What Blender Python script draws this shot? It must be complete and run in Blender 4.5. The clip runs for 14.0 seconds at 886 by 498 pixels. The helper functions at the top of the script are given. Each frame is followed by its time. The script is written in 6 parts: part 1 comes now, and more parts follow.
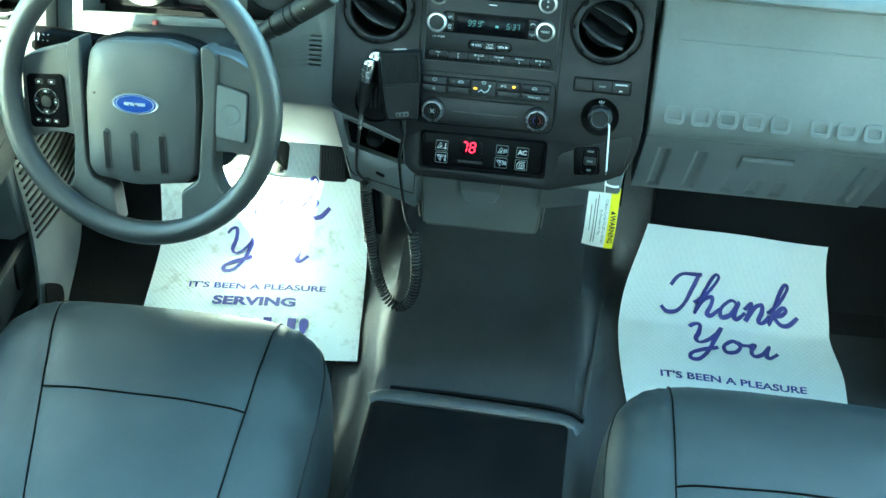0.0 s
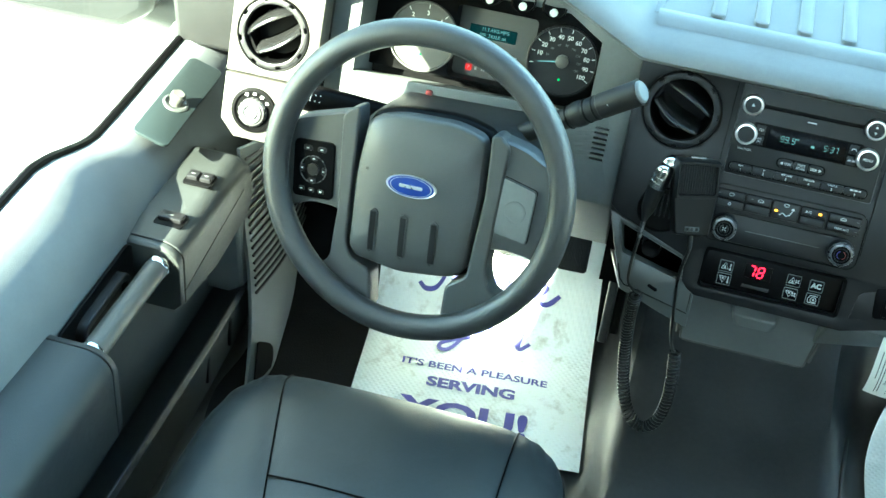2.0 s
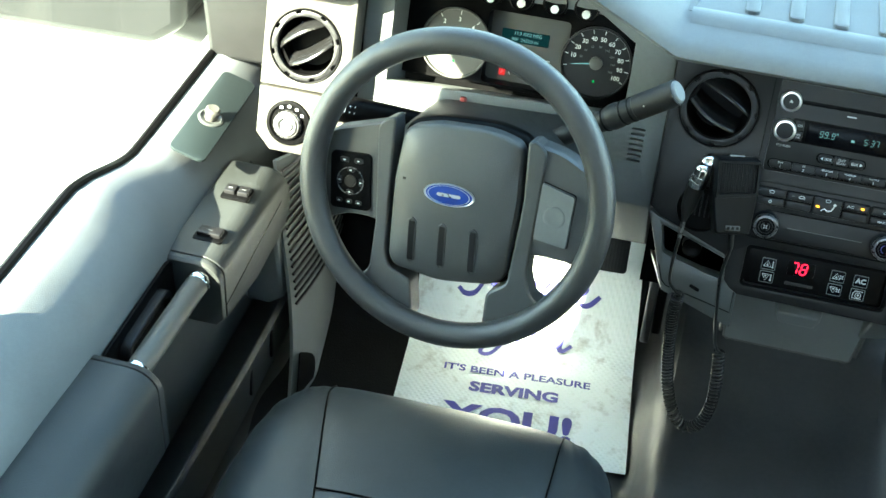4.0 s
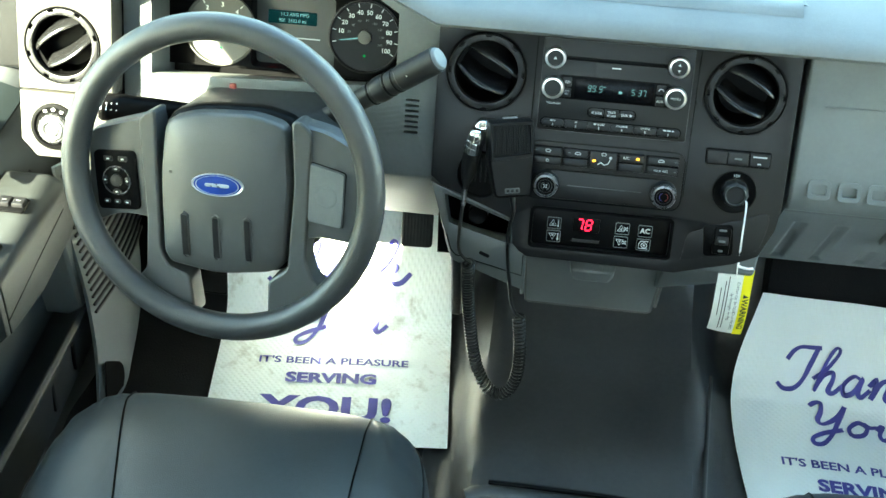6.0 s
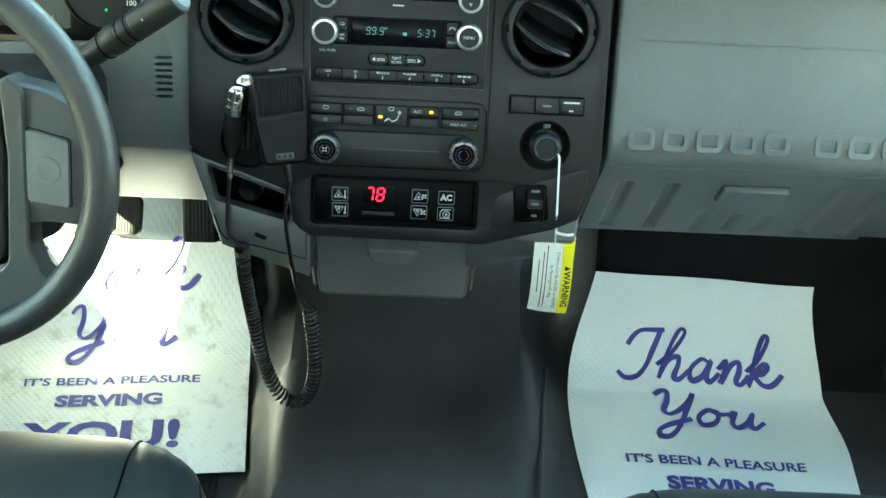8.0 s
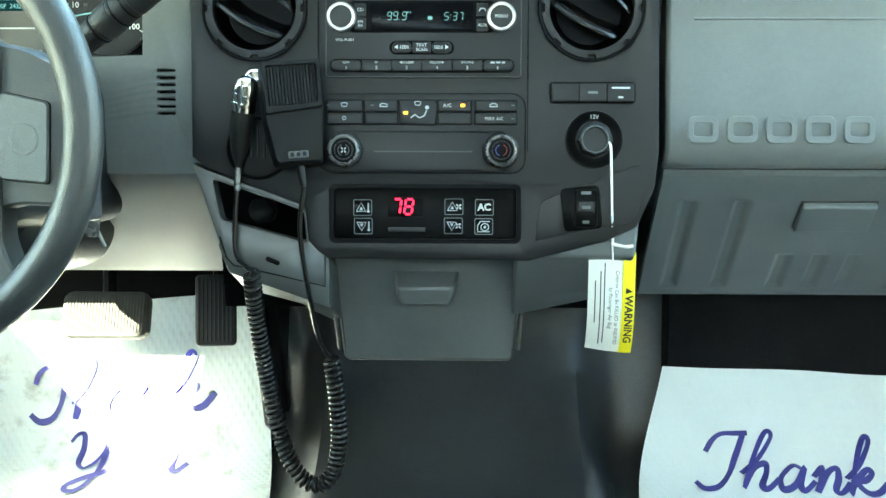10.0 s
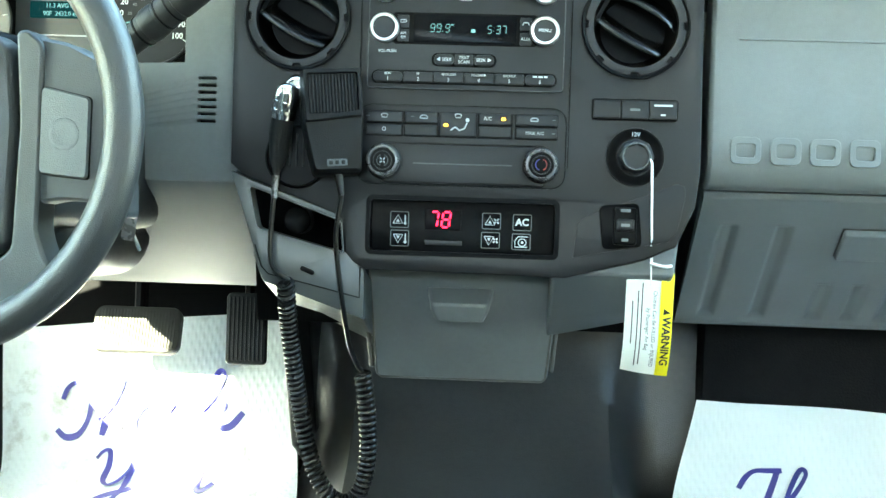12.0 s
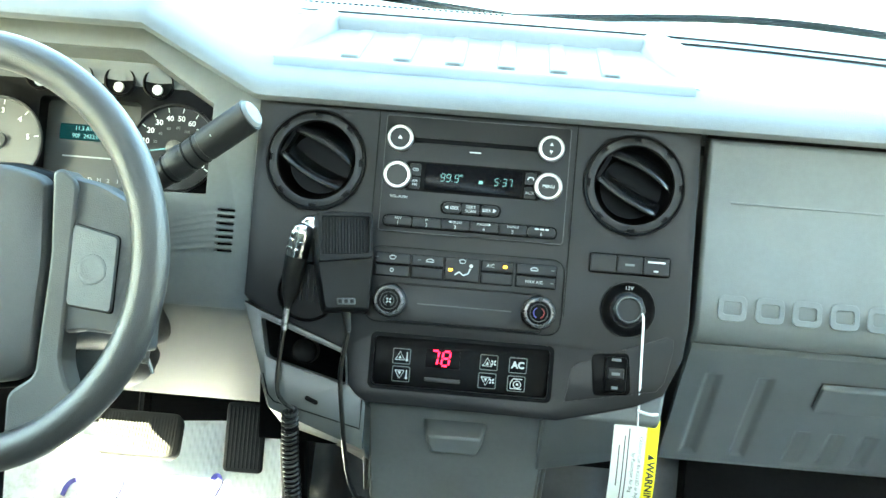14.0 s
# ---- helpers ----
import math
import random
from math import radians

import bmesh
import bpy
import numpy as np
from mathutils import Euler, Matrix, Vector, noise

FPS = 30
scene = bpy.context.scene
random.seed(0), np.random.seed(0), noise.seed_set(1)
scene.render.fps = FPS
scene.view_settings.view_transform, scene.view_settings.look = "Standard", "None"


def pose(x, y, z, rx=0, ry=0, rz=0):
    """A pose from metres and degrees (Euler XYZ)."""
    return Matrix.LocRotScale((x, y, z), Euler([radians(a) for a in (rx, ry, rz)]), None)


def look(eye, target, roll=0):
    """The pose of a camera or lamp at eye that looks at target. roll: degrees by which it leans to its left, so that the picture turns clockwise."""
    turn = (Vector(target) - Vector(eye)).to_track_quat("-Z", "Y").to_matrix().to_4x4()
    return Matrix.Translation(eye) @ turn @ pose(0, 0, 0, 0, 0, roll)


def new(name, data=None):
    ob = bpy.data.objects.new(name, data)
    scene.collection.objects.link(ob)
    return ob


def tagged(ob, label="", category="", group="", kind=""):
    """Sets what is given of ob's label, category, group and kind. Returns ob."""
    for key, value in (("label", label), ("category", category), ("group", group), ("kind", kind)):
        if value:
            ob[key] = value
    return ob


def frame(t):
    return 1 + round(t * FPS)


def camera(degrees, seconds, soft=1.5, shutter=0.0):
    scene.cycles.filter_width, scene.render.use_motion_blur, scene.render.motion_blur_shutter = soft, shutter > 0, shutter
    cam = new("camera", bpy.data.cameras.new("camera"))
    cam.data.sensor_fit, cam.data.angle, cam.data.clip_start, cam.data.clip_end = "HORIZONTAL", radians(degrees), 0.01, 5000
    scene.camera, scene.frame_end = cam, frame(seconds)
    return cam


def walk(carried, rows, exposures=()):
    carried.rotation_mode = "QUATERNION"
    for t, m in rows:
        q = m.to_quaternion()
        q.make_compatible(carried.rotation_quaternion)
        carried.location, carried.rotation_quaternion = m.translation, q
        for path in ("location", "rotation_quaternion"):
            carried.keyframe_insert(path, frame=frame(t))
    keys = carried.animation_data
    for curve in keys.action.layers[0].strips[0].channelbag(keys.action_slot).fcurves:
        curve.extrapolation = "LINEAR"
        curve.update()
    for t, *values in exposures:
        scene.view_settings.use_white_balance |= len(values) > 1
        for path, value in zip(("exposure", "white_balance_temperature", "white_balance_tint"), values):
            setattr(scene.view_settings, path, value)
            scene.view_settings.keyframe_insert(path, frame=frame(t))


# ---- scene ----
cam = camera(37.0, 14.0)
PATH = [
    (0, (0.0825, -1.5384, 1.5048), (-0.0492, 0.0008, 0.2346), 2.79),
    (0.5, (0.0305, -1.4265, 1.4722), (-0.112, 0.1402, 0.2371), 3.67),
    (1, (-0.0439, -1.3902, 1.4771), (-0.2253, 0.1703, 0.2394), 3.95),
    (1.5, (-0.1075, -1.3878, 1.475), (-0.3411, 0.167, 0.2389), 5.59),
    (2, (-0.1611, -1.3801, 1.4789), (-0.4506, 0.1467, 0.22), 6.53),
    (2.2, (-0.1748, -1.3862, 1.4787), (-0.4917, 0.1326, 0.2166), 6.19),
    (4.3, (-0.169, -1.362, 1.4869), (-0.4925, 0.1518, 0.2205), 2.96),
    (4.5, (-0.1581, -1.3534, 1.4835), (-0.4643, 0.1635, 0.2165), 2.65),
    (5, (-0.1272, -1.3356, 1.4742), (-0.378, 0.1871, 0.2021), 2.13),
    (5.5, (-0.0945, -1.3333, 1.4694), (-0.3048, 0.1951, 0.1967), 2.85),
    (6, (-0.0587, -1.33, 1.4665), (-0.2163, 0.2026, 0.1913), 2.02),
    (6.5, (-0.0398, -1.3624, 1.4572), (-0.1222, 0.1746, 0.1803), 1.86),
    (7, (-0.0116, -1.3356, 1.4381), (-0.0099, 0.2141, 0.1738), 3.87),
    (7.5, (0.0215, -1.2013, 1.3498), (0.0431, 0.3537, 0.0922), 3.33),
    (7.7, (0.0272, -1.1665, 1.323), (0.0597, 0.3919, 0.0699), 3.49),
    (9.8, (0.0384, -1.1735, 0.8905), (0.0244, 0.6382, 0.0433), -0.74),
    (10, (0.0515, -1.1708, 0.8958), (-0.0008, 0.6666, 0.1076), -0.40),
    (10.5, (0.0308, -1.1693, 0.8718), (-0.0428, 0.7123, 0.1978), 1.63),
    (11, (0.0328, -1.1736, 0.8577), (-0.0515, 0.6991, 0.1607), 1.24),
    (11.5, (0.0431, -1.1711, 0.8465), (-0.0534, 0.6946, 0.1324), 0.60),
    (12, (0.0446, -1.176, 0.8522), (-0.0522, 0.6934, 0.1479), 0.84),
    (12.5, (0.045, -1.1864, 0.8643), (-0.0408, 0.6908, 0.1795), 1.25),
    (13, (0.0311, -1.1951, 0.8838), (-0.042, 0.6911, 0.2228), 2.08),
    (13.5, (0.0165, -1.1981, 0.8972), (-0.0608, 0.6991, 0.269), 3.16),
    (14, (0.0287, -1.2149, 0.9404), (-0.0533, 0.6876, 0.3291), 3.99),
]
walk(cam, [(t, look(eye, target, roll)) for t, eye, target, roll in PATH], [(0.0, 4.8, 5900, -34), (0.5, 4.45, 6050, -32), (1.0, 4.48, 6150, -29), (2.0, 4.6, 6600, -20), (4.5, 4.3, 7100, -10), (5.5, 4.62, 7300, -11), (6.0, 4.6, 7300, -13), (7.0, 4.45, 7400, -17), (7.5, 4.45, 7550, -18), (10.0, 5.0, 7250, -14), (11.0, 5.3, 7250, -12), (12.5, 5.28, 7250, -12), (14.0, 5.42, 7450, -11)])

# ---- world and sun ----
TO_SUN = Vector((-0.90, -1.08, 0.95)).normalized()
world = bpy.data.worlds.new("sky")
scene.world = world
world.use_nodes = True
sky = world.node_tree.nodes.new("ShaderNodeTexSky")
sky.sky_type, sky.sun_disc = "NISHITA", False
sky.sun_elevation = math.asin(TO_SUN.z)
sky.sun_rotation = math.atan2(TO_SUN.x, TO_SUN.y)
world.node_tree.nodes["Background"].inputs["Strength"].default_value = 0.15
world.node_tree.links.new(sky.outputs[0], world.node_tree.nodes["Background"].inputs["Color"])
sun_data = bpy.data.lights.new("sun", "SUN")
sun_data.energy, sun_data.angle, sun_data.color = 5.0, radians(0.5), (1.0, 0.93, 0.82)
sun = new("sun", sun_data)
sun.matrix_world = look(TO_SUN * 20, (0, 0, 0))

# ---- materials ----


def material(name, color, rough=0.5, metal=0.0, grain=0.0, grain_scale=900.0, vary=0.12, vary_scale=9.0, spec=0.5, coat=0.0, per_object=0.0):
    """A surface with tone changes at two scales and a fine moulded or woven relief."""
    m = bpy.data.materials.new(name)
    m.use_nodes = True
    nt = m.node_tree
    b = nt.nodes["Principled BSDF"]
    b.inputs["Roughness"].default_value = rough
    b.inputs["Metallic"].default_value = metal
    b.inputs["Specular IOR Level"].default_value = spec
    b.inputs["Coat Weight"].default_value = coat
    tc = nt.nodes.new("ShaderNodeTexCoord")
    big = nt.nodes.new("ShaderNodeTexNoise")
    big.inputs["Scale"].default_value = vary_scale
    big.inputs["Detail"].default_value = 5
    small = nt.nodes.new("ShaderNodeTexNoise")
    small.inputs["Scale"].default_value = vary_scale * 22
    small.inputs["Detail"].default_value = 3
    for n in (big, small):
        nt.links.new(tc.outputs["Object"], n.inputs["Vector"])
    mix = nt.nodes.new("ShaderNodeMath")
    mix.operation = "MULTIPLY_ADD"
    nt.links.new(small.outputs[0], mix.inputs[0])
    mix.inputs[1].default_value = 0.35
    nt.links.new(big.outputs[0], mix.inputs[2])
    ramp = nt.nodes.new("ShaderNodeMapRange")
    ramp.inputs["From Min"].default_value, ramp.inputs["From Max"].default_value = 0.45, 0.9
    ramp.inputs["To Min"].default_value, ramp.inputs["To Max"].default_value = 1 - vary, 1 + vary
    nt.links.new(mix.outputs[0], ramp.inputs["Value"])
    scale = nt.nodes.new("ShaderNodeVectorMath")
    scale.operation = "SCALE"
    scale.inputs[0].default_value = color
    nt.links.new(ramp.outputs[0], scale.inputs["Scale"])
    nt.links.new(scale.outputs[0], b.inputs["Base Color"])
    rr = nt.nodes.new("ShaderNodeMapRange")
    rr.inputs["To Min"].default_value, rr.inputs["To Max"].default_value = max(0.02, rough - 0.08), min(1, rough + 0.08)
    nt.links.new(small.outputs[0], rr.inputs["Value"])
    nt.links.new(rr.outputs[0], b.inputs["Roughness"])
    if grain:
        v = nt.nodes.new("ShaderNodeTexVoronoi")
        v.inputs["Scale"].default_value = grain_scale
        nt.links.new(tc.outputs["Object"], v.inputs["Vector"])
        bump = nt.nodes.new("ShaderNodeBump")
        bump.inputs["Strength"].default_value = grain
        bump.inputs["Distance"].default_value = 0.0004
        nt.links.new(v.outputs["Distance"], bump.inputs["Height"])
        nt.links.new(bump.outputs[0], b.inputs["Normal"])
    return m


def glow(name, color, strength):
    m = bpy.data.materials.new(name)
    m.use_nodes = True
    b = m.node_tree.nodes["Principled BSDF"]
    b.inputs["Base Color"].default_value = (*[c * 0.08 for c in color], 1)
    b.inputs["Specular IOR Level"].default_value = 0.02
    b.inputs["Emission Color"].default_value = (*color, 1)
    b.inputs["Emission Strength"].default_value = strength
    return m


GREY = material("grey_moulded_plastic", (0.124, 0.135, 0.136), 0.5, grain=0.35, grain_scale=1100, spec=0.42)
PAD = material("grey_dash_pad", (0.130, 0.140, 0.144), 0.55, grain=0.5, grain_scale=900, spec=0.35)
DARK = material("charcoal_plastic", (0.0088, 0.0088, 0.0100), 0.40, grain=0.3, grain_scale=1200, spec=0.32)
WHEELM = material("charcoal_wheel_skin", (0.049, 0.052, 0.054), 0.42, grain=0.35, grain_scale=1000, spec=0.6)
RIMM = material("charcoal_rim_skin", (0.032, 0.033, 0.034), 0.34, grain=0.6, grain_scale=1050, spec=0.62)
ARM = material("slate_armrest_skin", (0.029, 0.032, 0.032), 0.42, grain=0.5, grain_scale=900, spec=0.4)
REST = material("dark_padded_rest", (0.019, 0.021, 0.022), 0.45, grain=0.6, grain_scale=800, spec=0.4)
HANDLE = material("grey_grip", (0.075, 0.073, 0.066), 0.40, grain=0.9, grain_scale=620, spec=0.5)
BLACK = material("black_plastic", (0.0028, 0.0028, 0.003), 0.36, vary=0.2, spec=0.05)
GLOSS = material("black_gloss_plastic", (0.003, 0.003, 0.004), 0.2, vary=0.1, spec=0.06)
RUBBER = material("black_rubber", (0.014, 0.014, 0.0145), 0.5, grain=0.4, grain_scale=700, vary=0.3, spec=0.25)
PILE = material("black_carpet_pile", (0.010, 0.010, 0.0105), 0.85, grain=1.0, grain_scale=420, vary=0.3, spec=0.1)
FLOORM = material("black_vinyl_floor", (0.035, 0.036, 0.0365), 0.41, grain=0.5, grain_scale=700, vary=0.5, vary_scale=6, spec=0.85)
VINYL = material("dark_vinyl_upholstery", (0.034, 0.039, 0.041), 0.43, grain=0.4, grain_scale=700, vary=0.22, spec=0.46)
CHROME = material("chrome", (0.8, 0.8, 0.8), 0.08, metal=1.0, vary=0.03)
SILVER = material("silver_paint", (0.55, 0.56, 0.57), 0.3, metal=0.8, vary=0.05)
BLUE = material("emblem_blue", (0.01, 0.035, 0.22), 0.2, coat=0.6, vary=0.15)
WHITE = material("white_print", (0.75, 0.76, 0.76), 0.6, vary=0.04)
PRINT = material("dim_white_print", (0.52, 0.53, 0.54), 0.6, vary=0.05)
INK = material("blue_ink", (0.055, 0.052, 0.27), 0.6, vary=0.15, vary_scale=40)
BLACKINK = material("black_ink", (0.015, 0.015, 0.015), 0.6)
YELLOW = material("yellow_print", (0.85, 0.72, 0.02), 0.5, vary=0.04)
CARD = material("white_card", (0.78, 0.8, 0.76), 0.5, vary=0.04)
STRING = material("white_string", (0.8, 0.8, 0.78), 0.8, vary=0.1)
# Made paler than the right wall's grey to bounce light onto the dash.
BOUNCE = material("pale_bounce_trim", (0.30, 0.31, 0.305), 0.55, grain=0.4, grain_scale=900, spec=0.4)
STEEL = material("body_paint_white", (0.75, 0.77, 0.78), 0.25, coat=0.5, vary=0.03)
HEADLINER = material("grey_headliner", (0.60, 0.61, 0.60), 0.9, grain=0.5)
GROUNDM = material("pale_concrete", (0.5, 0.49, 0.44), 0.9, vary=0.15, vary_scale=1.2)
RED_GLOW = glow("red_digits", (1.0, 0.01, 0.05), 0.32)
RED_LAMP = glow("red_gear_lamp", (1.0, 0.04, 0.05), 0.05)
GREEN = glow("green_lamp", (0.05, 0.9, 0.25), 0.05)
AMBER = glow("amber_lamp", (1.0, 0.40, 0.05), 0.22)
CYAN = glow("pale_cyan_digits", (0.35, 0.75, 0.85), 0.03)
LCD = glow("teal_display", (0.008, 0.06, 0.075), 0.022)
TRIM = material("warm_charcoal_trim", (0.056, 0.054, 0.049), 0.45, grain=0.4, grain_scale=1000, spec=0.3)
PLATE = material("charcoal_switch_plate", (0.052, 0.056, 0.055), 0.34, vary=0.05, spec=0.5)
BRIGHT = material("bright_trim_ring", (0.86, 0.84, 0.85), 0.32, metal=1.0, vary=0.04)
SATIN = material("satin_grey_ring", (0.12, 0.12, 0.125), 0.28, metal=0.6, vary=0.05)
PEDAL = material("worn_grey_rubber", (0.025, 0.0245, 0.022), 0.6, grain=0.4, grain_scale=700, vary=0.25, vary_scale=30, spec=0.3)
RED = material("red_plastic", (0.20, 0.015, 0.012), 0.4)
VENT = material("vent_black", (0.009, 0.009, 0.0095), 0.22, vary=0.15, spec=0.42)
CORDM = material("glossy_black_cord", (0.007, 0.007, 0.007), 0.30, vary=0.15, spec=0.28)
# Slate darkened to stand for shade, as the sun reaches this plate.
MIRPL = material("shaded_control_plate", (0.014, 0.020, 0.021), 0.38, vary=0.03, spec=0.3)
MICM = material("black_microphone_shell", (0.006, 0.006, 0.0065), 0.45, grain=0.3, grain_scale=900, vary=0.15, spec=0.18)
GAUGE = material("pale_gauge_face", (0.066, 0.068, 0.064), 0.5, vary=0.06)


def paper_material(dirt=0.0):
    """White paper with a fine embossed diamond weave and, where walked on, dirty smudges."""
    m = material("white_paper_mat", (0.80, 0.84, 0.82), 0.7, vary=0.03)
    nt = m.node_tree
    b = nt.nodes["Principled BSDF"]
    tc = next(n for n in nt.nodes if n.type == "TEX_COORD")
    rot = nt.nodes.new("ShaderNodeMapping")
    rot.inputs["Rotation"].default_value = (0, 0, radians(45))
    nt.links.new(tc.outputs["Object"], rot.inputs["Vector"])
    w = []
    for d in ("X", "Y"):
        t = nt.nodes.new("ShaderNodeTexWave")
        t.bands_direction = d
        t.inputs["Scale"].default_value = 44
        nt.links.new(rot.outputs[0], t.inputs["Vector"])
        w.append(t)
    mx = nt.nodes.new("ShaderNodeMath")
    mx.operation = "MULTIPLY"
    nt.links.new(w[0].outputs["Fac"], mx.inputs[0])
    nt.links.new(w[1].outputs["Fac"], mx.inputs[1])
    bump = nt.nodes.new("ShaderNodeBump")
    bump.inputs["Strength"].default_value = 0.48 if dirt else 0.30
    bump.inputs["Distance"].default_value = 0.001
    nt.links.new(mx.outputs[0], bump.inputs["Height"])
    nt.links.new(bump.outputs[0], b.inputs["Normal"])
    if dirt:
        base = b.inputs["Base Color"].links[0].from_socket
        n1, n2 = nt.nodes.new("ShaderNodeTexNoise"), nt.nodes.new("ShaderNodeTexNoise")
        for n, sc, dt in ((n1, 7.0, 6), (n2, 46.0, 6)):
            n.inputs["Scale"].default_value, n.inputs["Detail"].default_value = sc, dt
            n.inputs["Roughness"].default_value = 0.65
            nt.links.new(tc.outputs["Object"], n.inputs["Vector"])
        mul = nt.nodes.new("ShaderNodeMath")
        mul.operation = "MULTIPLY"
        nt.links.new(n1.outputs[0], mul.inputs[0])
        nt.links.new(n2.outputs[0], mul.inputs[1])
        rng = nt.nodes.new("ShaderNodeMapRange")
        rng.inputs["From Min"].default_value, rng.inputs["From Max"].default_value = 0.275, 0.43
        rng.inputs["To Max"].default_value = dirt
        nt.links.new(mul.outputs[0], rng.inputs["Value"])
        mix = nt.nodes.new("ShaderNodeMix")
        mix.data_type = "RGBA"
        mix.inputs["B"].default_value = (0.24, 0.20, 0.14, 1)
        nt.links.new(rng.outputs[0], mix.inputs["Factor"])
        nt.links.new(base, mix.inputs["A"])
        nt.links.new(mix.outputs["Result"], b.inputs["Base Color"])
    return m


PAPER = paper_material()
SOILED = paper_material(0.6)

# ---- mesh helpers ----


def thing(name, label, category, group="", at=(0, 0, 0), kind=""):
    e = new(name)
    e.location = at
    e.empty_display_size = 0.02
    return tagged(e, label, category, group, kind)


def part(name, bm, mat, parent=None, label="", bevel=0.0, angle=38, sub=0):
    """Links a bmesh in world coordinates as one mesh object under a thing or a part."""
    bmesh.ops.recalc_face_normals(bm, faces=bm.faces)
    me = bpy.data.meshes.new(name)
    bm.to_mesh(me)
    bm.free()
    me.materials.append(mat)
    me.polygons.foreach_set("use_smooth", [True] * len(me.polygons))
    me.set_sharp_from_angle(angle=radians(angle))
    ob = new(name, me)
    if parent is not None:
        ob.parent = parent
        if parent.type == "EMPTY":
            ob.matrix_parent_inverse = Matrix.Translation(parent.location).inverted()
    if label:
        ob["label"] = label
    if bevel:
        mod = ob.modifiers.new("bevel", "BEVEL")
        mod.width, mod.segments, mod.limit_method, mod.angle_limit = bevel, 2, "ANGLE", radians(32)
    return ob


def outline(w, h, r, n=5):
    """A rounded rectangle about the origin."""
    r = min(r, w / 2 - 1e-5, h / 2 - 1e-5)
    out = []
    for cx, cy, a0 in ((w / 2 - r, h / 2 - r, 0), (-w / 2 + r, h / 2 - r, 90), (-w / 2 + r, -h / 2 + r, 180), (w / 2 - r, -h / 2 + r, 270)):
        for k in range(n + 1):
            a = radians(a0 + 90 * k / n)
            out.append((cx + r * math.cos(a), cy + r * math.sin(a)))
    return out


def bridge(bm, rings, closed=True, cap0=True, cap1=True):
    vs = [[bm.verts.new(p) for p in ring] for ring in rings]
    n = len(vs[0])
    for a, b in zip(vs, vs[1:]):
        for k in range(n if closed else n - 1):
            bm.faces.new((a[k], a[(k + 1) % n], b[(k + 1) % n], b[k]))
    if cap0:
        bm.faces.new(vs[0])
    if cap1:
        bm.faces.new(vs[-1])
    return vs


def rbox(w, h, d, r=0.003, m=Matrix.Identity(4), edge=0.001, bm=None, base=0.0, n=5):
    """A rounded block standing on its local plane: width, height, depth outward."""
    bm = bm or bmesh.new()
    edge = min(edge, d * 0.45, w * 0.3, h * 0.3)
    rings = []
    for z, inset in ((base, 0), (d - edge, 0), (d - edge * 0.3, edge * 0.3), (d, edge)):
        rings.append([m @ Vector((x, y, z)) for x, y in outline(w - 2 * inset, h - 2 * inset, max(r - inset, 0.0003), n)])
    bridge(bm, rings)
    return bm


def prism(pts, z0, z1, m=Matrix.Identity(4), bm=None):
    bm = bm or bmesh.new()
    bridge(bm, [[m @ Vector((x, y, z)) for x, y in pts] for z in (z0, z1)])
    return bm


def frame_ring(outer, inner, z0, z1, m, bm=None):
    """A flat frame between two outlines with the same number of points."""
    bm = bm or bmesh.new()
    rings = [[m @ Vector((x, y, z)) for x, y in o] for o, z in ((outer, z0), (outer, z1), (inner, z1), (inner, z0), (outer, z0))]
    bridge(bm, rings, cap0=False, cap1=False)
    bmesh.ops.remove_doubles(bm, verts=bm.verts, dist=1e-6)
    return bm


def lathe(profile, m=Matrix.Identity(4), n=32, bm=None, caps=True):
    """Turns (radius, height) pairs about the local z."""
    bm = bm or bmesh.new()
    rings = [[m @ Vector((r * math.cos(2 * math.pi * k / n), r * math.sin(2 * math.pi * k / n), z)) for k in range(n)] for r, z in profile]
    bridge(bm, rings, cap0=caps, cap1=caps)
    return bm


def spline(pts, per=8):
    """Catmull-Rom through the points."""
    P = [Vector(p) for p in pts]
    P = [P[0] * 2 - P[1]] + P + [P[-1] * 2 - P[-2]]
    out = []
    for a, b, c, d in zip(P, P[1:], P[2:], P[3:]):
        for k in range(per):
            t = k / per
            out.append(0.5 * (2 * b + (c - a) * t + (2 * a - 5 * b + 4 * c - d) * t * t + (3 * b - a - 3 * c + d) * t ** 3))
    return out + [P[-2]]


def tube(pts, radius, n=8, bm=None, flat=1.0, up=None):
    """Sweeps a circle along the points; radius may be a list."""
    bm = bm or bmesh.new()
    pts = [Vector(p) for p in pts]
    rings, nrm = [], up
    for i, p in enumerate(pts):
        d = (pts[min(i + 1, len(pts) - 1)] - pts[max(i - 1, 0)]).normalized()
        if nrm is None:
            nrm = d.orthogonal().normalized()
        nrm = (nrm - d * nrm.dot(d)).normalized()
        b = d.cross(nrm)
        r = radius[i] if isinstance(radius, (list, tuple)) else radius
        rings.append([p + nrm * (r * flat * math.cos(2 * math.pi * k / n)) + b * (r * math.sin(2 * math.pi * k / n)) for k in range(n)])
    bridge(bm, rings)
    return bm


def across(profile, x0, x1, bm=None):
    """A closed (y, z) outline drawn out along x."""
    bm = bm or bmesh.new()
    bridge(bm, [[Vector((x, y, z)) for y, z in profile] for x in (x0, x1)])
    return bm


def block(x0, x1, y0, y1, z0, z1, bm=None):
    return across([(y0, z0), (y1, z0), (y1, z1), (y0, z1)], x0, x1, bm)


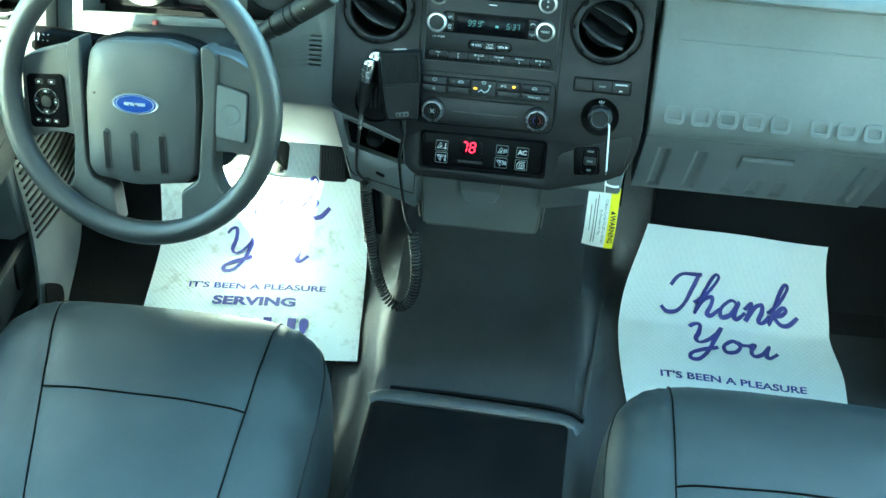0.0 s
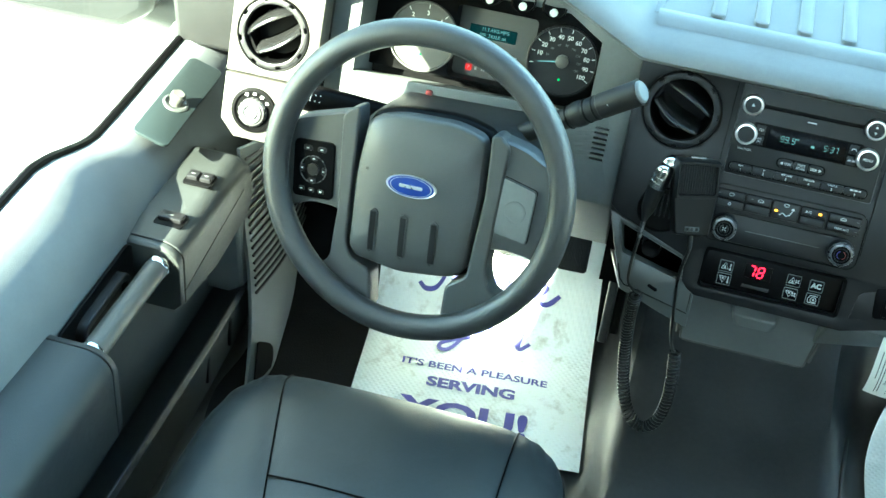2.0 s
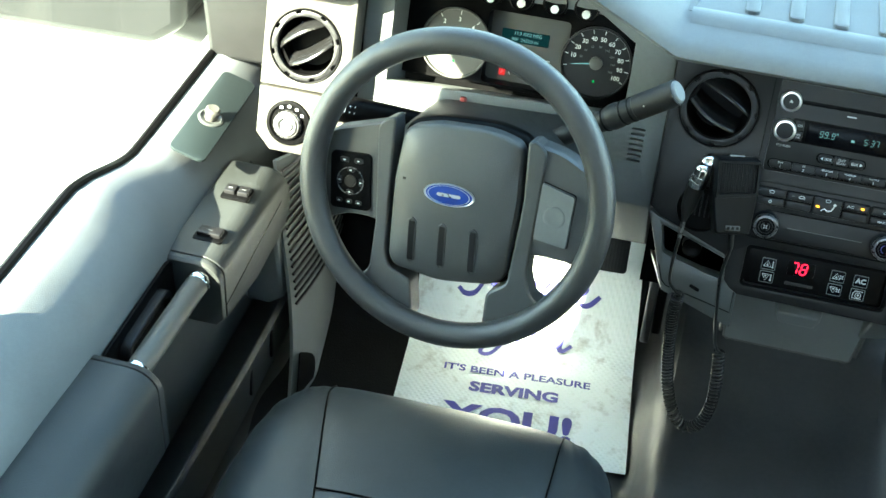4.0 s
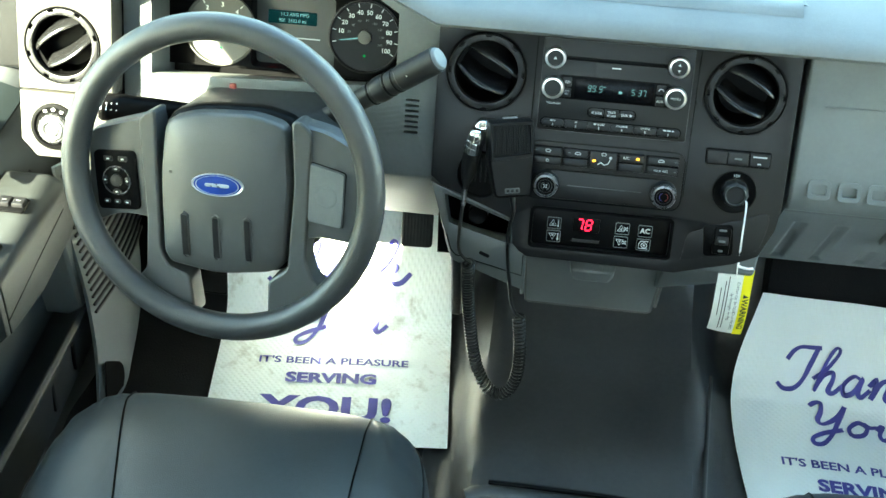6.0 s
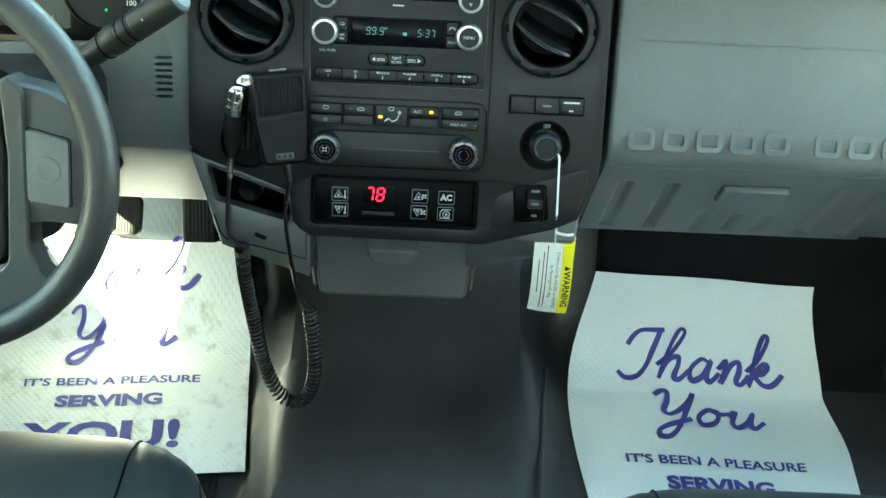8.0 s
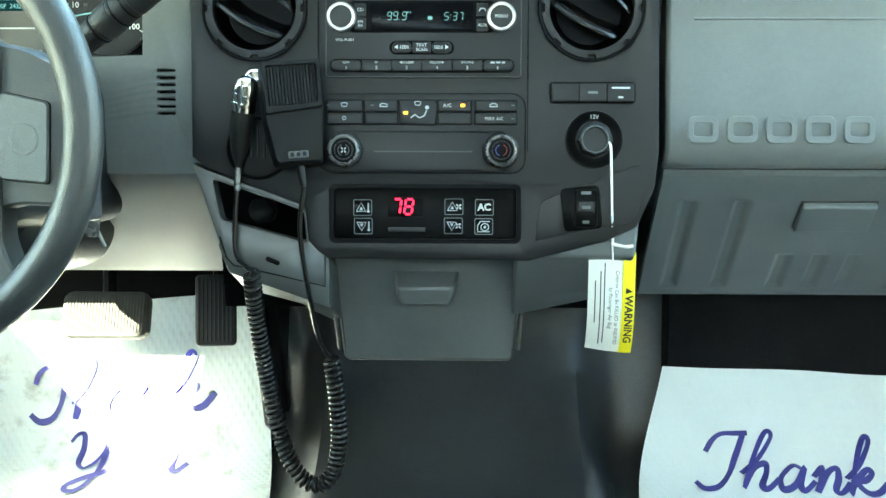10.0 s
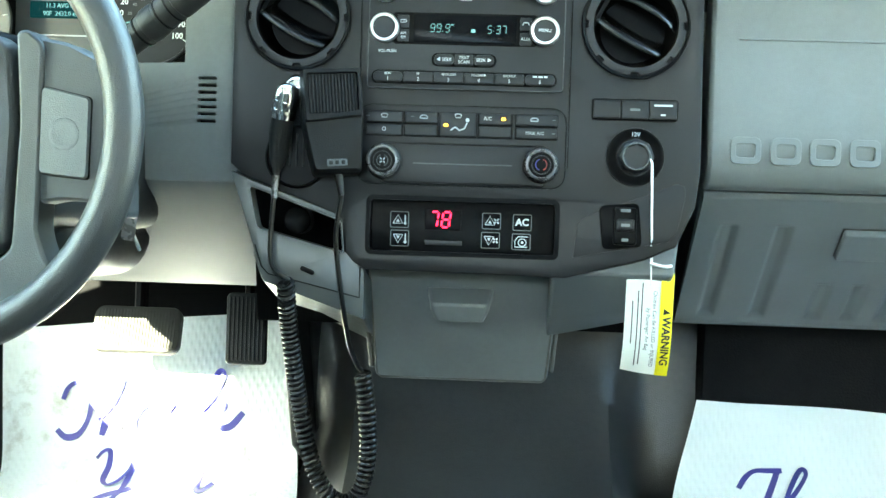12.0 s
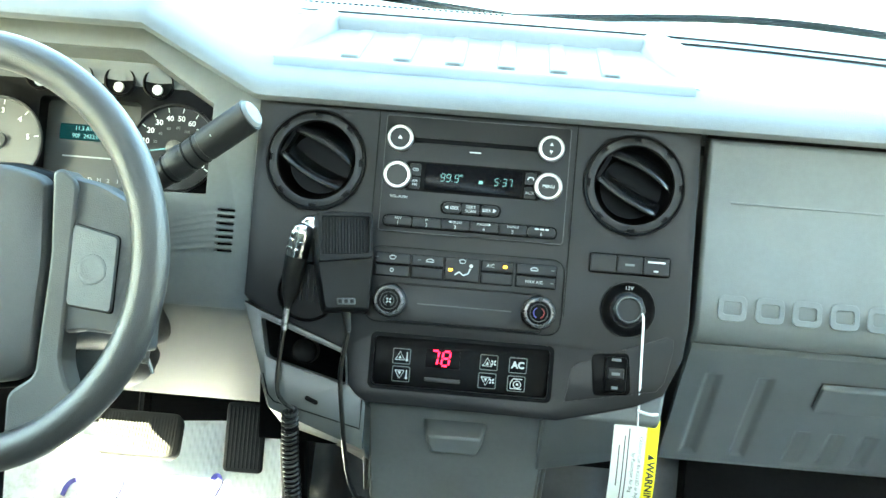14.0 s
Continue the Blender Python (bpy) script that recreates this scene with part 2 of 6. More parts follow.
def sheet(points, thick, bm=None):
    """A grid of points (rows of vectors) given thickness downwards along its normals."""
    bm = bm or bmesh.new()
    vs = [[bm.verts.new(p) for p in row] for row in points]
    fs = []
    for a, b in zip(vs, vs[1:]):
        for k in range(len(a) - 1):
            fs.append(bm.faces.new((a[k], a[k + 1], b[k + 1], b[k])))
    bmesh.ops.recalc_face_normals(bm, faces=fs)
    if sum(f.normal.z for f in fs) < 0:
        bmesh.ops.reverse_faces(bm, faces=fs)
    bmesh.ops.solidify(bm, geom=fs, thickness=thick)
    return bm


def plane(y0, s, z0):
    """Poses on a face that leans back by s: x right, y up along the face, z out of it."""
    n = math.sqrt(1 + s * s)

    def pose_on(x, z, out=0.0, turn=0.0):
        rot = Matrix(((1, 0, 0), (0, s / n, -1 / n), (0, 1 / n, s / n))).to_4x4()
        return Matrix.Translation((x, y0 + s * (z - z0), z)) @ rot @ Matrix.Translation((0, 0, out)) @ Matrix.Rotation(radians(turn), 4, "Z")

    return pose_on


STACK = plane(-0.020, 0.36, 0.51)
CLUSTER = plane(0.118, 0.36, 0.595)
LEAN = math.sqrt(1 + 0.36 ** 2)


def words(name, text, size, mat, m, parent, align="CENTER", depth=0.0003, squeeze=1.0, bold=0.0, shear=0.0, label=""):
    cu = bpy.data.curves.new(name, "FONT")
    cu.body, cu.size, cu.align_x, cu.align_y, cu.extrude, cu.offset, cu.shear = text, size, align, "CENTER", depth, bold, shear
    cu.resolution_u = 3
    tmp = new(name, cu)
    me = bpy.data.meshes.new_from_object(tmp)
    bpy.data.objects.remove(tmp)
    bm = bmesh.new()
    bm.from_mesh(me)
    bpy.data.meshes.remove(me)
    bmesh.ops.transform(bm, matrix=m @ Matrix.Diagonal((squeeze, 1, 1, 1)), verts=bm.verts)
    return part(name, bm, mat, parent, label)


SEGMENTS = {"0": "abcdef", "1": "bc", "2": "abged", "3": "abgcd", "4": "fgbc", "5": "afgcd", "6": "afgedc", "7": "abc", "8": "abcdefg", "9": "abcdfg"}


def segment_digits(text, h, mat, m, parent, stroke=0.09, slant=0.12):
    """Seven-segment figures, centred on m."""
    w, adv = h * 0.50, h * 0.80
    total = sum(adv * (0.42 if c in ".:" else 1) for c in text) - (adv - w)
    x, bm, q = -total / 2, bmesh.new(), stroke * h
    g = q * 0.6
    for c in text:
        if c in ".:":
            for y in ((-h / 2 + q,) if c == "." else (-h * 0.2, h * 0.2)):
                prism([(x + a + slant * y, y + b) for a, b in ((-q / 2, -q / 2), (q / 2, -q / 2), (q / 2, q / 2), (-q / 2, q / 2))], 0, 0.0003, m, bm)
            x += adv * 0.42
            continue
        for sname in SEGMENTS[c]:
            if sname in "agd":
                y = {"a": h / 2, "g": 0, "d": -h / 2}[sname]
                quad = [(x + g, y - q / 2), (x + w - g, y - q / 2), (x + w - g, y + q / 2), (x + g, y + q / 2)]
            else:
                y0, y1 = (0 + g, h / 2 - g) if sname in "bf" else (-h / 2 + g, -g)
                xx = x if sname in "fe" else x + w
                quad = [(xx - q / 2, y0), (xx + q / 2, y0), (xx + q / 2, y1), (xx - q / 2, y1)]
            prism([(a + slant * b, b) for a, b in quad], 0, 0.0003, m, bm)
        x += adv
    return part("digits", bm, mat, parent)


def plate(outer, holes, z0, z1, m, edge=0.0):
    """A flat plate with holes through it, from outlines in its own plane."""
    cu = bpy.data.curves.new("plate", "CURVE")
    cu.dimensions, cu.fill_mode = "2D", "BOTH"
    cu.extrude = (z1 - z0) / 2 - edge
    cu.bevel_depth, cu.bevel_resolution, cu.offset = edge, 1, -edge
    for pts in (outer, *holes):
        sp = cu.splines.new("POLY")
        sp.points.add(len(pts) - 1)
        for q, (x, y) in zip(sp.points, pts):
            q.co = (x, y, 0, 1)
        sp.use_cyclic_u = True
    tmp = new("plate", cu)
    me = bpy.data.meshes.new_from_object(tmp)
    bpy.data.objects.remove(tmp)
    bm = bmesh.new()
    bm.from_mesh(me)
    bpy.data.meshes.remove(me)
    bmesh.ops.remove_doubles(bm, verts=bm.verts, dist=1e-6)
    bmesh.ops.transform(bm, matrix=m @ Matrix.Translation((0, 0, (z0 + z1) / 2)), verts=bm.verts)
    return bm


def soft_outline(corners, r=0.012, n=5):
    """A polygon with rounded corners."""
    out = []
    N = len(corners)
    for i in range(N):
        p, a, b = (Vector((*corners[j % N], 0)) for j in (i, i - 1, i + 1))
        ra = min(r, (a - p).length * 0.45, (b - p).length * 0.45)
        s, e = p + (a - p).normalized() * ra, p + (b - p).normalized() * ra
        for k in range(n + 1):
            t = k / n
            q = s * (1 - t) ** 2 + p * 2 * t * (1 - t) + e * t * t
            out.append((q.x, q.y))
    return out


def circle(r, cx=0.0, cy=0.0, n=40):
    return [(cx + r * math.cos(2 * math.pi * k / n), cy + r * math.sin(2 * math.pi * k / n)) for k in range(n)]


def up(pts, z):
    """World (x, z) pairs as coordinates on a leaning face about height z."""
    return [(x, (h - z) * LEAN) for x, h in pts]


def smooth(a, b, t):
    t = min(1, max(0, (t - a) / (b - a)))
    return t * t * (3 - 2 * t)


# ---- cab structure ----
def floor_z(x):
    """How far the tunnel stands out of the floor."""
    return smooth(-0.185, -0.125, x) * (1 - smooth(0.165, 0.225, x))


FLOOR_LINE = [(-2.15, 0.0), (-0.6, 0.0), (-0.15, 0.002), (0.1, 0.004), (0.2, 0.008), (0.26, 0.032), (0.305, 0.11), (0.35, 0.23), (0.40, 0.38), (0.44, 0.56)]


TUNNEL_LINE = [(-2.15, 0.05), (-0.6, 0.052), (-0.15, 0.056), (0.04, 0.064), (0.15, 0.078), (0.23, 0.105), (0.29, 0.155), (0.335, 0.24), (0.37, 0.38), (0.40, 0.54)]


def floor_rows():
    low, high = (spline([(0, y, z) for y, z in line], 8) for line in (FLOOR_LINE, TUNNEL_LINE))
    rows = []
    for p, q in zip(low, high):
        row = []
        for k in range(131):
            x = -0.86 + 1.72 * k / 130
            f = floor_z(x)
            c = p.lerp(q, f)
            fold = 0.006 * f * (1 - f) * 4 * math.sin(c.y * 19 + x * 34) + 0.003 * f * (1 - f) * 4 * math.sin(c.y * 43 - x * 25) + 0.0025 * noise.noise(Vector((x * 8, c.y * 8, c.z * 8)))
            row.append(Vector((x, c.y, c.z + fold)))
        rows.append(row)
    return rows


tagged(part("floor", sheet(floor_rows(), 0.01), FLOORM), "black vinyl cab floor with raised tunnel", "floor", kind="structure")

roof_bm = across([(-2.15, 1.68), (-0.30, 1.68), (-0.16, 1.60), (-0.16, 1.64), (-0.30, 1.72), (-2.15, 1.72)], -0.94, 0.94)
tagged(part("ceiling", roof_bm, HEADLINER), "grey cloth headliner", "ceiling", kind="structure")


def side_wall(sign):
    """The body side: lower door skin, the pillars and the part behind the front door. Unseen edges are cut to shape
    incoming light.
    """
    x0, x1 = (0.90, 0.94) if sign > 0 else (-0.94, -0.90)
    bm = block(x0, x1, -2.15, 0.62, -0.05, 0.42)
    if sign > 0:
        # Unseen rear edge of the opening, set forward to limit sky light.
        edge = [(-0.46, 0.42), (-0.46, 0.80), (-0.44, 1.56), (-0.35, 1.60), (-0.30, 1.70)]
    else:
        # Unseen edge profile, fitted to outline the sun patch on the paper.
        edge = [(-0.545, 0.42), (-0.544, 0.67), (-0.50, 0.81), (-0.485, 0.87), (-0.475, 1.09), (-0.50, 1.70)]
    across([(-1.10, 0.42), *edge, (-1.10, 1.70)], x0, x1, bm)
    # Unseen header added on this side only, keeping sun off the instruments.
    if sign < 0:
        across([(-0.69, 1.03), (0.05, 1.03), (-0.12, 1.38), (-0.32, 1.70), (-0.69, 1.70)], x0, x1, bm)
    block(x0, x1, -2.15, -1.10, 0.42, 1.70, bm)
    a = [(0.36, 0.42), (0.62, 0.42), (0.62, 0.62), (-0.12, 1.66), (-0.30, 1.70), (0.30, 0.80)]
    across(a, x0, x1, bm)
    return bm


tagged(part("wall_left", side_wall(-1), BOUNCE), "pale light-bouncing cab side, pillar and header cut to shape the sun", "wall", kind="structure")
tagged(part("wall_right", side_wall(1), GREY), "grey cab side, unseen pillar edge set to limit sky light", "wall", kind="structure")
# Unseen wall; openings are invented, at heights that steer light onto the dash.
back_bm = block(-0.92, 0.92, -2.19, -2.15, -0.05, 0.80)
block(-0.92, 0.92, -2.19, -2.15, 1.63, 1.70, back_bm)
block(-0.92, -0.80, -2.19, -2.15, 0.80, 1.63, back_bm)
block(-0.02, 0.05, -2.19, -2.15, 0.80, 1.63, back_bm)
block(-0.80, -0.02, -2.19, -2.15, 0.80, 1.34, back_bm)
block(0.80, 0.92, -2.19, -2.15, 0.80, 1.63, back_bm)
block(0.05, 0.80, -2.19, -2.15, 0.80, 1.34, back_bm)
tagged(part("wall_back", back_bm, TRIM), "unseen dark grey rear cab wall, openings placed to light the dash", "wall", kind="structure")
tagged(part("firewall", block(-0.9, 0.9, 0.46, 0.50, 0.0, 0.66), BLACK), "black firewall under the dashboard", "wall", kind="structure")


def pane_material():
    m = bpy.data.materials.new("clear_glass")
    m.use_nodes = True
    nt = m.node_tree
    nt.nodes.remove(nt.nodes["Principled BSDF"])
    t, g, x = nt.nodes.new("ShaderNodeBsdfTransparent"), nt.nodes.new("ShaderNodeBsdfGlossy"), nt.nodes.new("ShaderNodeMixShader")
    t.inputs["Color"].default_value = (0.92, 0.95, 0.93, 1)
    g.inputs["Roughness"].default_value = 0.02
    x.inputs["Fac"].default_value = 0.06
    nt.links.new(t.outputs[0], x.inputs[1])
    nt.links.new(g.outputs[0], x.inputs[2])
    nt.links.new(x.outputs[0], nt.nodes["Material Output"].inputs["Surface"])
    return m


GLASS = pane_material()
ws = across([(0.525, 0.70), (0.531, 0.70), (-0.154, 1.62), (-0.160, 1.62)], -0.86, 0.86)
wso = part("window_1", ws, GLASS)
wso.visible_shadow = False
tagged(wso, "clear raked windshield glass", "windshield", kind="structure")

pane = part("window_2", across([(-0.64, 0.46), (0.21, 0.44), (0.21, 0.75), (0.02, 1.08), (-0.69, 1.08), (-0.73, 0.85), (-0.86, 0.78), (-0.86, 0.75), (-0.65, 0.60)], -0.898, -0.894), GLASS)
pane.visible_shadow = False
tagged(pane, "clear driver door window glass", "window", kind="structure")

# ---- outside ----
tagged(part("ground", block(-60, 60, -60, 60, -1.15, -1.1), GROUNDM), "pale sunlit concrete yard", "ground", kind="structure")
hood = thing("truck_hood", "white painted hood with black cowl and wipers", "hood", at=(0, 1.2, 0.6))
rows = []
for j in range(14):
    y = 0.66 + 1.1 * j / 13
    rows.append([Vector((x, y, 0.70 - 0.10 * (j / 13) ** 1.5 - 0.05 * (x / 0.9) ** 2 + 0.02 * smooth(0.35, 0.5, abs(x)))) for x in [(-0.9 + 1.8 * k / 24) for k in range(25)]])
part("panel", sheet(rows, 0.01), STEEL, hood)
rows = [[Vector((x, 0.535 + 0.125 * j / 5, 0.685 + 0.006 * math.sin(j * 2.2) - 0.04 * (x / 0.9) ** 2)) for x in [(-0.88 + 1.76 * k / 20) for k in range(21)]] for j in range(6)]
part("cowl", sheet(rows, 0.01), STEEL, hood, "white cowl panel")
for x0, x1 in ((-0.62, 0.06), (0.02, 0.70)):
    part("wiper", tube(spline([(x0, 0.56, 0.70), ((x0 + x1) / 2, 0.545, 0.722), (x1, 0.545, 0.70)], 10), 0.006, 6), BLACK, hood, "black wiper blade")

# ---- dashboard ----
dash = thing("dashboard", "grey moulded truck dashboard with padded top", "dashboard", at=(0, 0.2, 0.3))


def pad_line(x):
    h = max(0.0, min(1.0, (-0.213 - x) / 0.111)) * max(0.0, min(1.0, (x + 0.64) / 0.08))
    l = 0.677 + 0.060 * h
    return [(0.14, l - 0.006), (0.034, l - 0.002), (0.024, l), (0.020, l + 0.006), (0.024, l + 0.014), (0.04, l + 0.021), (0.075, 0.704 + 0.058 * h), (0.115, 0.708 + 0.056 * h),
            (0.20, 0.710 + 0.045 * h), (0.30, 0.712 + 0.025 * h), (0.40, 0.713 + 0.008 * h), (0.50, 0.712), (0.518, 0.70), (0.518, 0.64), (0.14, 0.64)]


bm = bmesh.new()
xs = [-0.80, -0.74, -0.68, -0.64, -0.62, -0.60, -0.58, -0.56, -0.50, -0.42, -0.36, -0.335, -0.324, -0.31, -0.27, -0.23, -0.215, -0.205, -0.1, 0, 0.1, 0.2, 0.3, 0.4, 0.55, 0.70, 0.82]
bridge(bm, [[Vector((x, y, z)) for y, z in pad_line(x)] for x in xs])
part("pad", bm, PAD, dash, "padded light grey dash top", angle=50)

tray_bm = bmesh.new()
for sg in (-1, 1):
    bridge(tray_bm, [[Vector((sg * x, y, z)) for x, z in ((xi, 0.704), (xi, 0.706), (xi + 0.3 * (xt - xi), 0.706 + 0.55 * h), (xt - 0.004, 0.706 + 0.95 * h), (xt + 0.004, 0.706 + h), (0.5 * (xt + xo), 0.706 + 0.7 * h), (xo, 0.706 + 0.12 * h), (xo + 0.004, 0.704))]
                     for y, xi, xt, xo, h in ((0.095, 0.205, 0.209, 0.216, 0.001), (0.13, 0.197, 0.205, 0.220, 0.005), (0.17, 0.188, 0.200, 0.226, 0.010), (0.22, 0.177, 0.194, 0.232, 0.017), (0.26, 0.168, 0.189, 0.236, 0.022), (0.30, 0.162, 0.186, 0.236, 0.025), (0.33, 0.164, 0.186, 0.234, 0.020), (0.355, 0.170, 0.187, 0.230, 0.006))])
across([(0.272, 0.704), (0.280, 0.7215), (0.285, 0.7245), (0.300, 0.7265), (0.350, 0.711)], -0.172, 0.172, tray_bm)
across([(0.070, 0.7035), (0.079, 0.7090), (0.090, 0.7108), (0.101, 0.7100), (0.110, 0.7030)], -0.207, 0.209, tray_bm)
part("tray_rim", tray_bm, PAD, dash, "raised tray rim", angle=40)
for k in range(6):
    part("tray_rib", rbox(0.0185, 0.176, 0.0065, 0.006, Matrix.Translation((-0.1365 + 0.0530 * k, 0.196, 0.7062)), 0.003), PAD, dash)
for k in range(42):
    part("defroster_tooth", rbox(0.0042, 0.0075, 0.0016, 0.0008, Matrix.Translation((-0.285 + 0.0072 * k, 0.484 - 0.10 * abs(-0.285 + 0.0072 * k) ** 2, 0.7125))), BLACK, dash)
for y0, w in ((0.356, 0.012), (0.400, 0.006)):
    rows = [[Vector((x, y0 + dy - 0.42 * max(0.0, abs(x) - 0.12) ** 2 - 0.05 * max(0.0, abs(x) - 0.3), 0.7155)) for x in [-0.70 + 1.4 * k / 40 for k in range(41)]] for dy in (-w / 2, w / 2)]
    part("defroster_slot", sheet(rows, 0.003), DARK if w > 0.005 else BLACK, dash, "dark defroster slot")

# panel round the instruments
LP = plane(0.030, 0.36, 0.523)
outer = up([(-0.2135, 0.466), (-0.2135, 0.680), (-0.324, 0.742), (-0.55, 0.742), (-0.613, 0.70), (-0.613, 0.466)], 0.523)
inner = up([(-0.267, 0.572), (-0.267, 0.658), (-0.345, 0.703), (-0.53, 0.703), (-0.577, 0.665), (-0.577, 0.562)], 0.523)
slots = [[(x + dx, y + dy) for dx, dy in outline(0.0175, 0.0026, 0.0012, 2)] for x in (-0.2445,) for y in [((0.5200 + 0.0064 * k) - 0.523) * LEAN for k in range(7)]]
part("instrument_panel", plate(outer, [inner] + slots, -0.012, 0.0, LP(0, 0.523), 0.0012), GREY, dash, "grey panel round the instruments")
part("slot_backing", rbox(0.024, 0.056, 0.002, 0.002, LP(-0.2445, 0.539, -0.016)), BLACK, dash)
m = LP(0, 0.523)
bm = bmesh.new()
deep = up([(-0.272, 0.560), (-0.272, 0.655), (-0.345, 0.695), (-0.53, 0.695), (-0.570, 0.655), (-0.570, 0.552)], 0.523)
bridge(bm, [[m @ Vector((x, y, z)) for x, y in o] for o, z in ((inner, -0.010), (deep, -0.075))], cap0=False, cap1=False)
part("instrument_well", bm, GREY, dash)

# knee panel and lower trims
knee = [(0.010, 0.467), (0.014, 0.458), (0.120, 0.322), (0.134, 0.309), (0.148, 0.309), (0.168, 0.322), (0.06, 0.467)]
part("knee_panel", across(knee, -0.70, -0.212), GREY, dash, bevel=0.002)
hole = soft_outline([(-0.1930, 0.4768), (-0.1085, 0.4492), (-0.1055, 0.4218), (-0.1850, 0.4412)], 0.004, 3)
trim = plate(up([(-0.211, 0.490), (-0.199, 0.4846), (-0.109, 0.4546), (-0.1036, 0.4508), (-0.1016, 0.4240), (-0.0945, 0.4145), (-0.0855, 0.4065), (-0.085, 0.365), (-0.178, 0.395)], 0.45), [up(hole, 0.45)], -0.02, -0.001, STACK(0, 0.45), 0.001)
part("pocket_trim", trim, PLATE, dash)
bm = bmesh.new()
bridge(bm, [[STACK(0, 0.45) @ Vector((x * k + (1 - k) * -0.148, y * k + (1 - k) * -0.003, z)) for x, y in up(hole, 0.45)] for k, z in ((1.035, -0.001), (1.03, 0.0006), (1.0, 0.0006), (0.99, -0.002), (0.97, -0.018))], cap0=False, cap1=False)
part("pocket_lip", bm, PLATE, dash)
part("pocket_slot", rbox(0.014, 0.0046, 0.0008, 0.0022, STACK(-0.1375, 0.4055, -0.001) @ Matrix.Rotation(radians(-22), 4, "Z")), BLACK, dash)
seam = [STACK(x, z, -0.0008).translation for x, z in ((-0.1865, 0.4265), (-0.1800, 0.4080), (-0.1735, 0.4015), (-0.1300, 0.3925), (-0.0890, 0.3835), (-0.0890, 0.4100))]
part("pocket_seam", tube(seam, 0.0007, 5), BLACK, dash, "dark panel seam")
part("pocket", block(-0.200, -0.095, 0.030, 0.036, 0.395, 0.495), BLACK, dash, "black pocket interior")
part("pocket_socket", lathe([(0.0125, -0.02), (0.0125, 0.004), (0.0115, 0.0052), (0.0095, 0.0040), (0.0001, 0.0036)], STACK(-0.1505, 0.4485, -0.020), 28, caps=False), BLACK, dash, "round capped socket")
tb = bmesh.new()
bridge(tb, [[Vector(p) for p in ring] for ring in (((-0.190, -0.044, 0.418), (-0.180, -0.058, 0.396), (-0.172, -0.02, 0.36), (-0.165, 0.10, 0.30), (-0.212, 0.13, 0.32)),
                                               ((-0.086, -0.054, 0.41), (-0.086, -0.068, 0.372), (-0.086, -0.02, 0.335), (-0.086, 0.08, 0.27), (-0.086, 0.13, 0.30)))])
part("lower_trim", tb, PLATE, dash, bevel=0.002)
rt = across([(-0.036, 0.44), (-0.046, 0.406), (-0.002, 0.342), (0.02, 0.313), (0.06, 0.305), (0.10, 0.32), (0.10, 0.44)], 0.086, 0.222)
for v in rt.verts:
    if v.co.x > 0.15:
        v.co.x = 0.2005 - 0.10 * (0.44 - v.co.z)
        v.co.z += 0.024 * smooth(0.36, 0.33, v.co.z)
part("lower_trim", rt, GREY, dash, bevel=0.003)
part("stack_body", block(-0.21, 0.21, 0.065, 0.40, 0.30, 0.67), BLACK, dash)

# left end panel
LE = plane(0.020, 0.36, 0.606)
part("end_panel", plate(up([(-0.615, 0.552), (-0.615, 0.70), (-0.735, 0.70), (-0.735, 0.552)], 0.606), [circle(0.0475, -0.678, 0)], -0.04, 0.0, LE(0, 0.606), 0.002), TRIM, dash)
part("end_panel", plate(up([(-0.617, 0.47), (-0.617, 0.549), (-0.735, 0.549), (-0.735, 0.49), (-0.715, 0.47)], 0.606), [], -0.04, 0.0, LE(0, 0.606), 0.002), TRIM, dash)

# ---- centre stack ----
stack = thing("center_stack", "charcoal plastic centre stack surround", "dashboard panel", at=(0, 0, 0.41))
face = up([(-0.2125, 0.674), (0.2145, 0.675), (0.2165, 0.50), (0.213, 0.470), (0.197, 0.436), (0.170, 0.424), (0.098, 0.406), (-0.085, 0.408), (-0.096, 0.414), (-0.1048, 0.4235), (-0.1074, 0.4500), (-0.1115, 0.4540), (-0.199, 0.4858), (-0.2115, 0.496)], 0.51)
vz = (0.623 - 0.51) * LEAN
ac_hole = [(x + 0.003, y + (0.447 - 0.51) * LEAN) for x, y in outline(0.172, 0.050, 0.004, 4)]
part("surround", plate(face, [circle(0.0478, -0.153, vz), circle(0.0478, 0.154, vz), ac_hole], -0.03, 0.0, STACK(0, 0.51), 0.0025), DARK, stack)
for x in (-0.0945, 0.0965):
    part("seam", tube([STACK(x, 0.674, 0.0002).translation, STACK(x, 0.50, 0.0002).translation], 0.0007, 4), BLACK, stack)


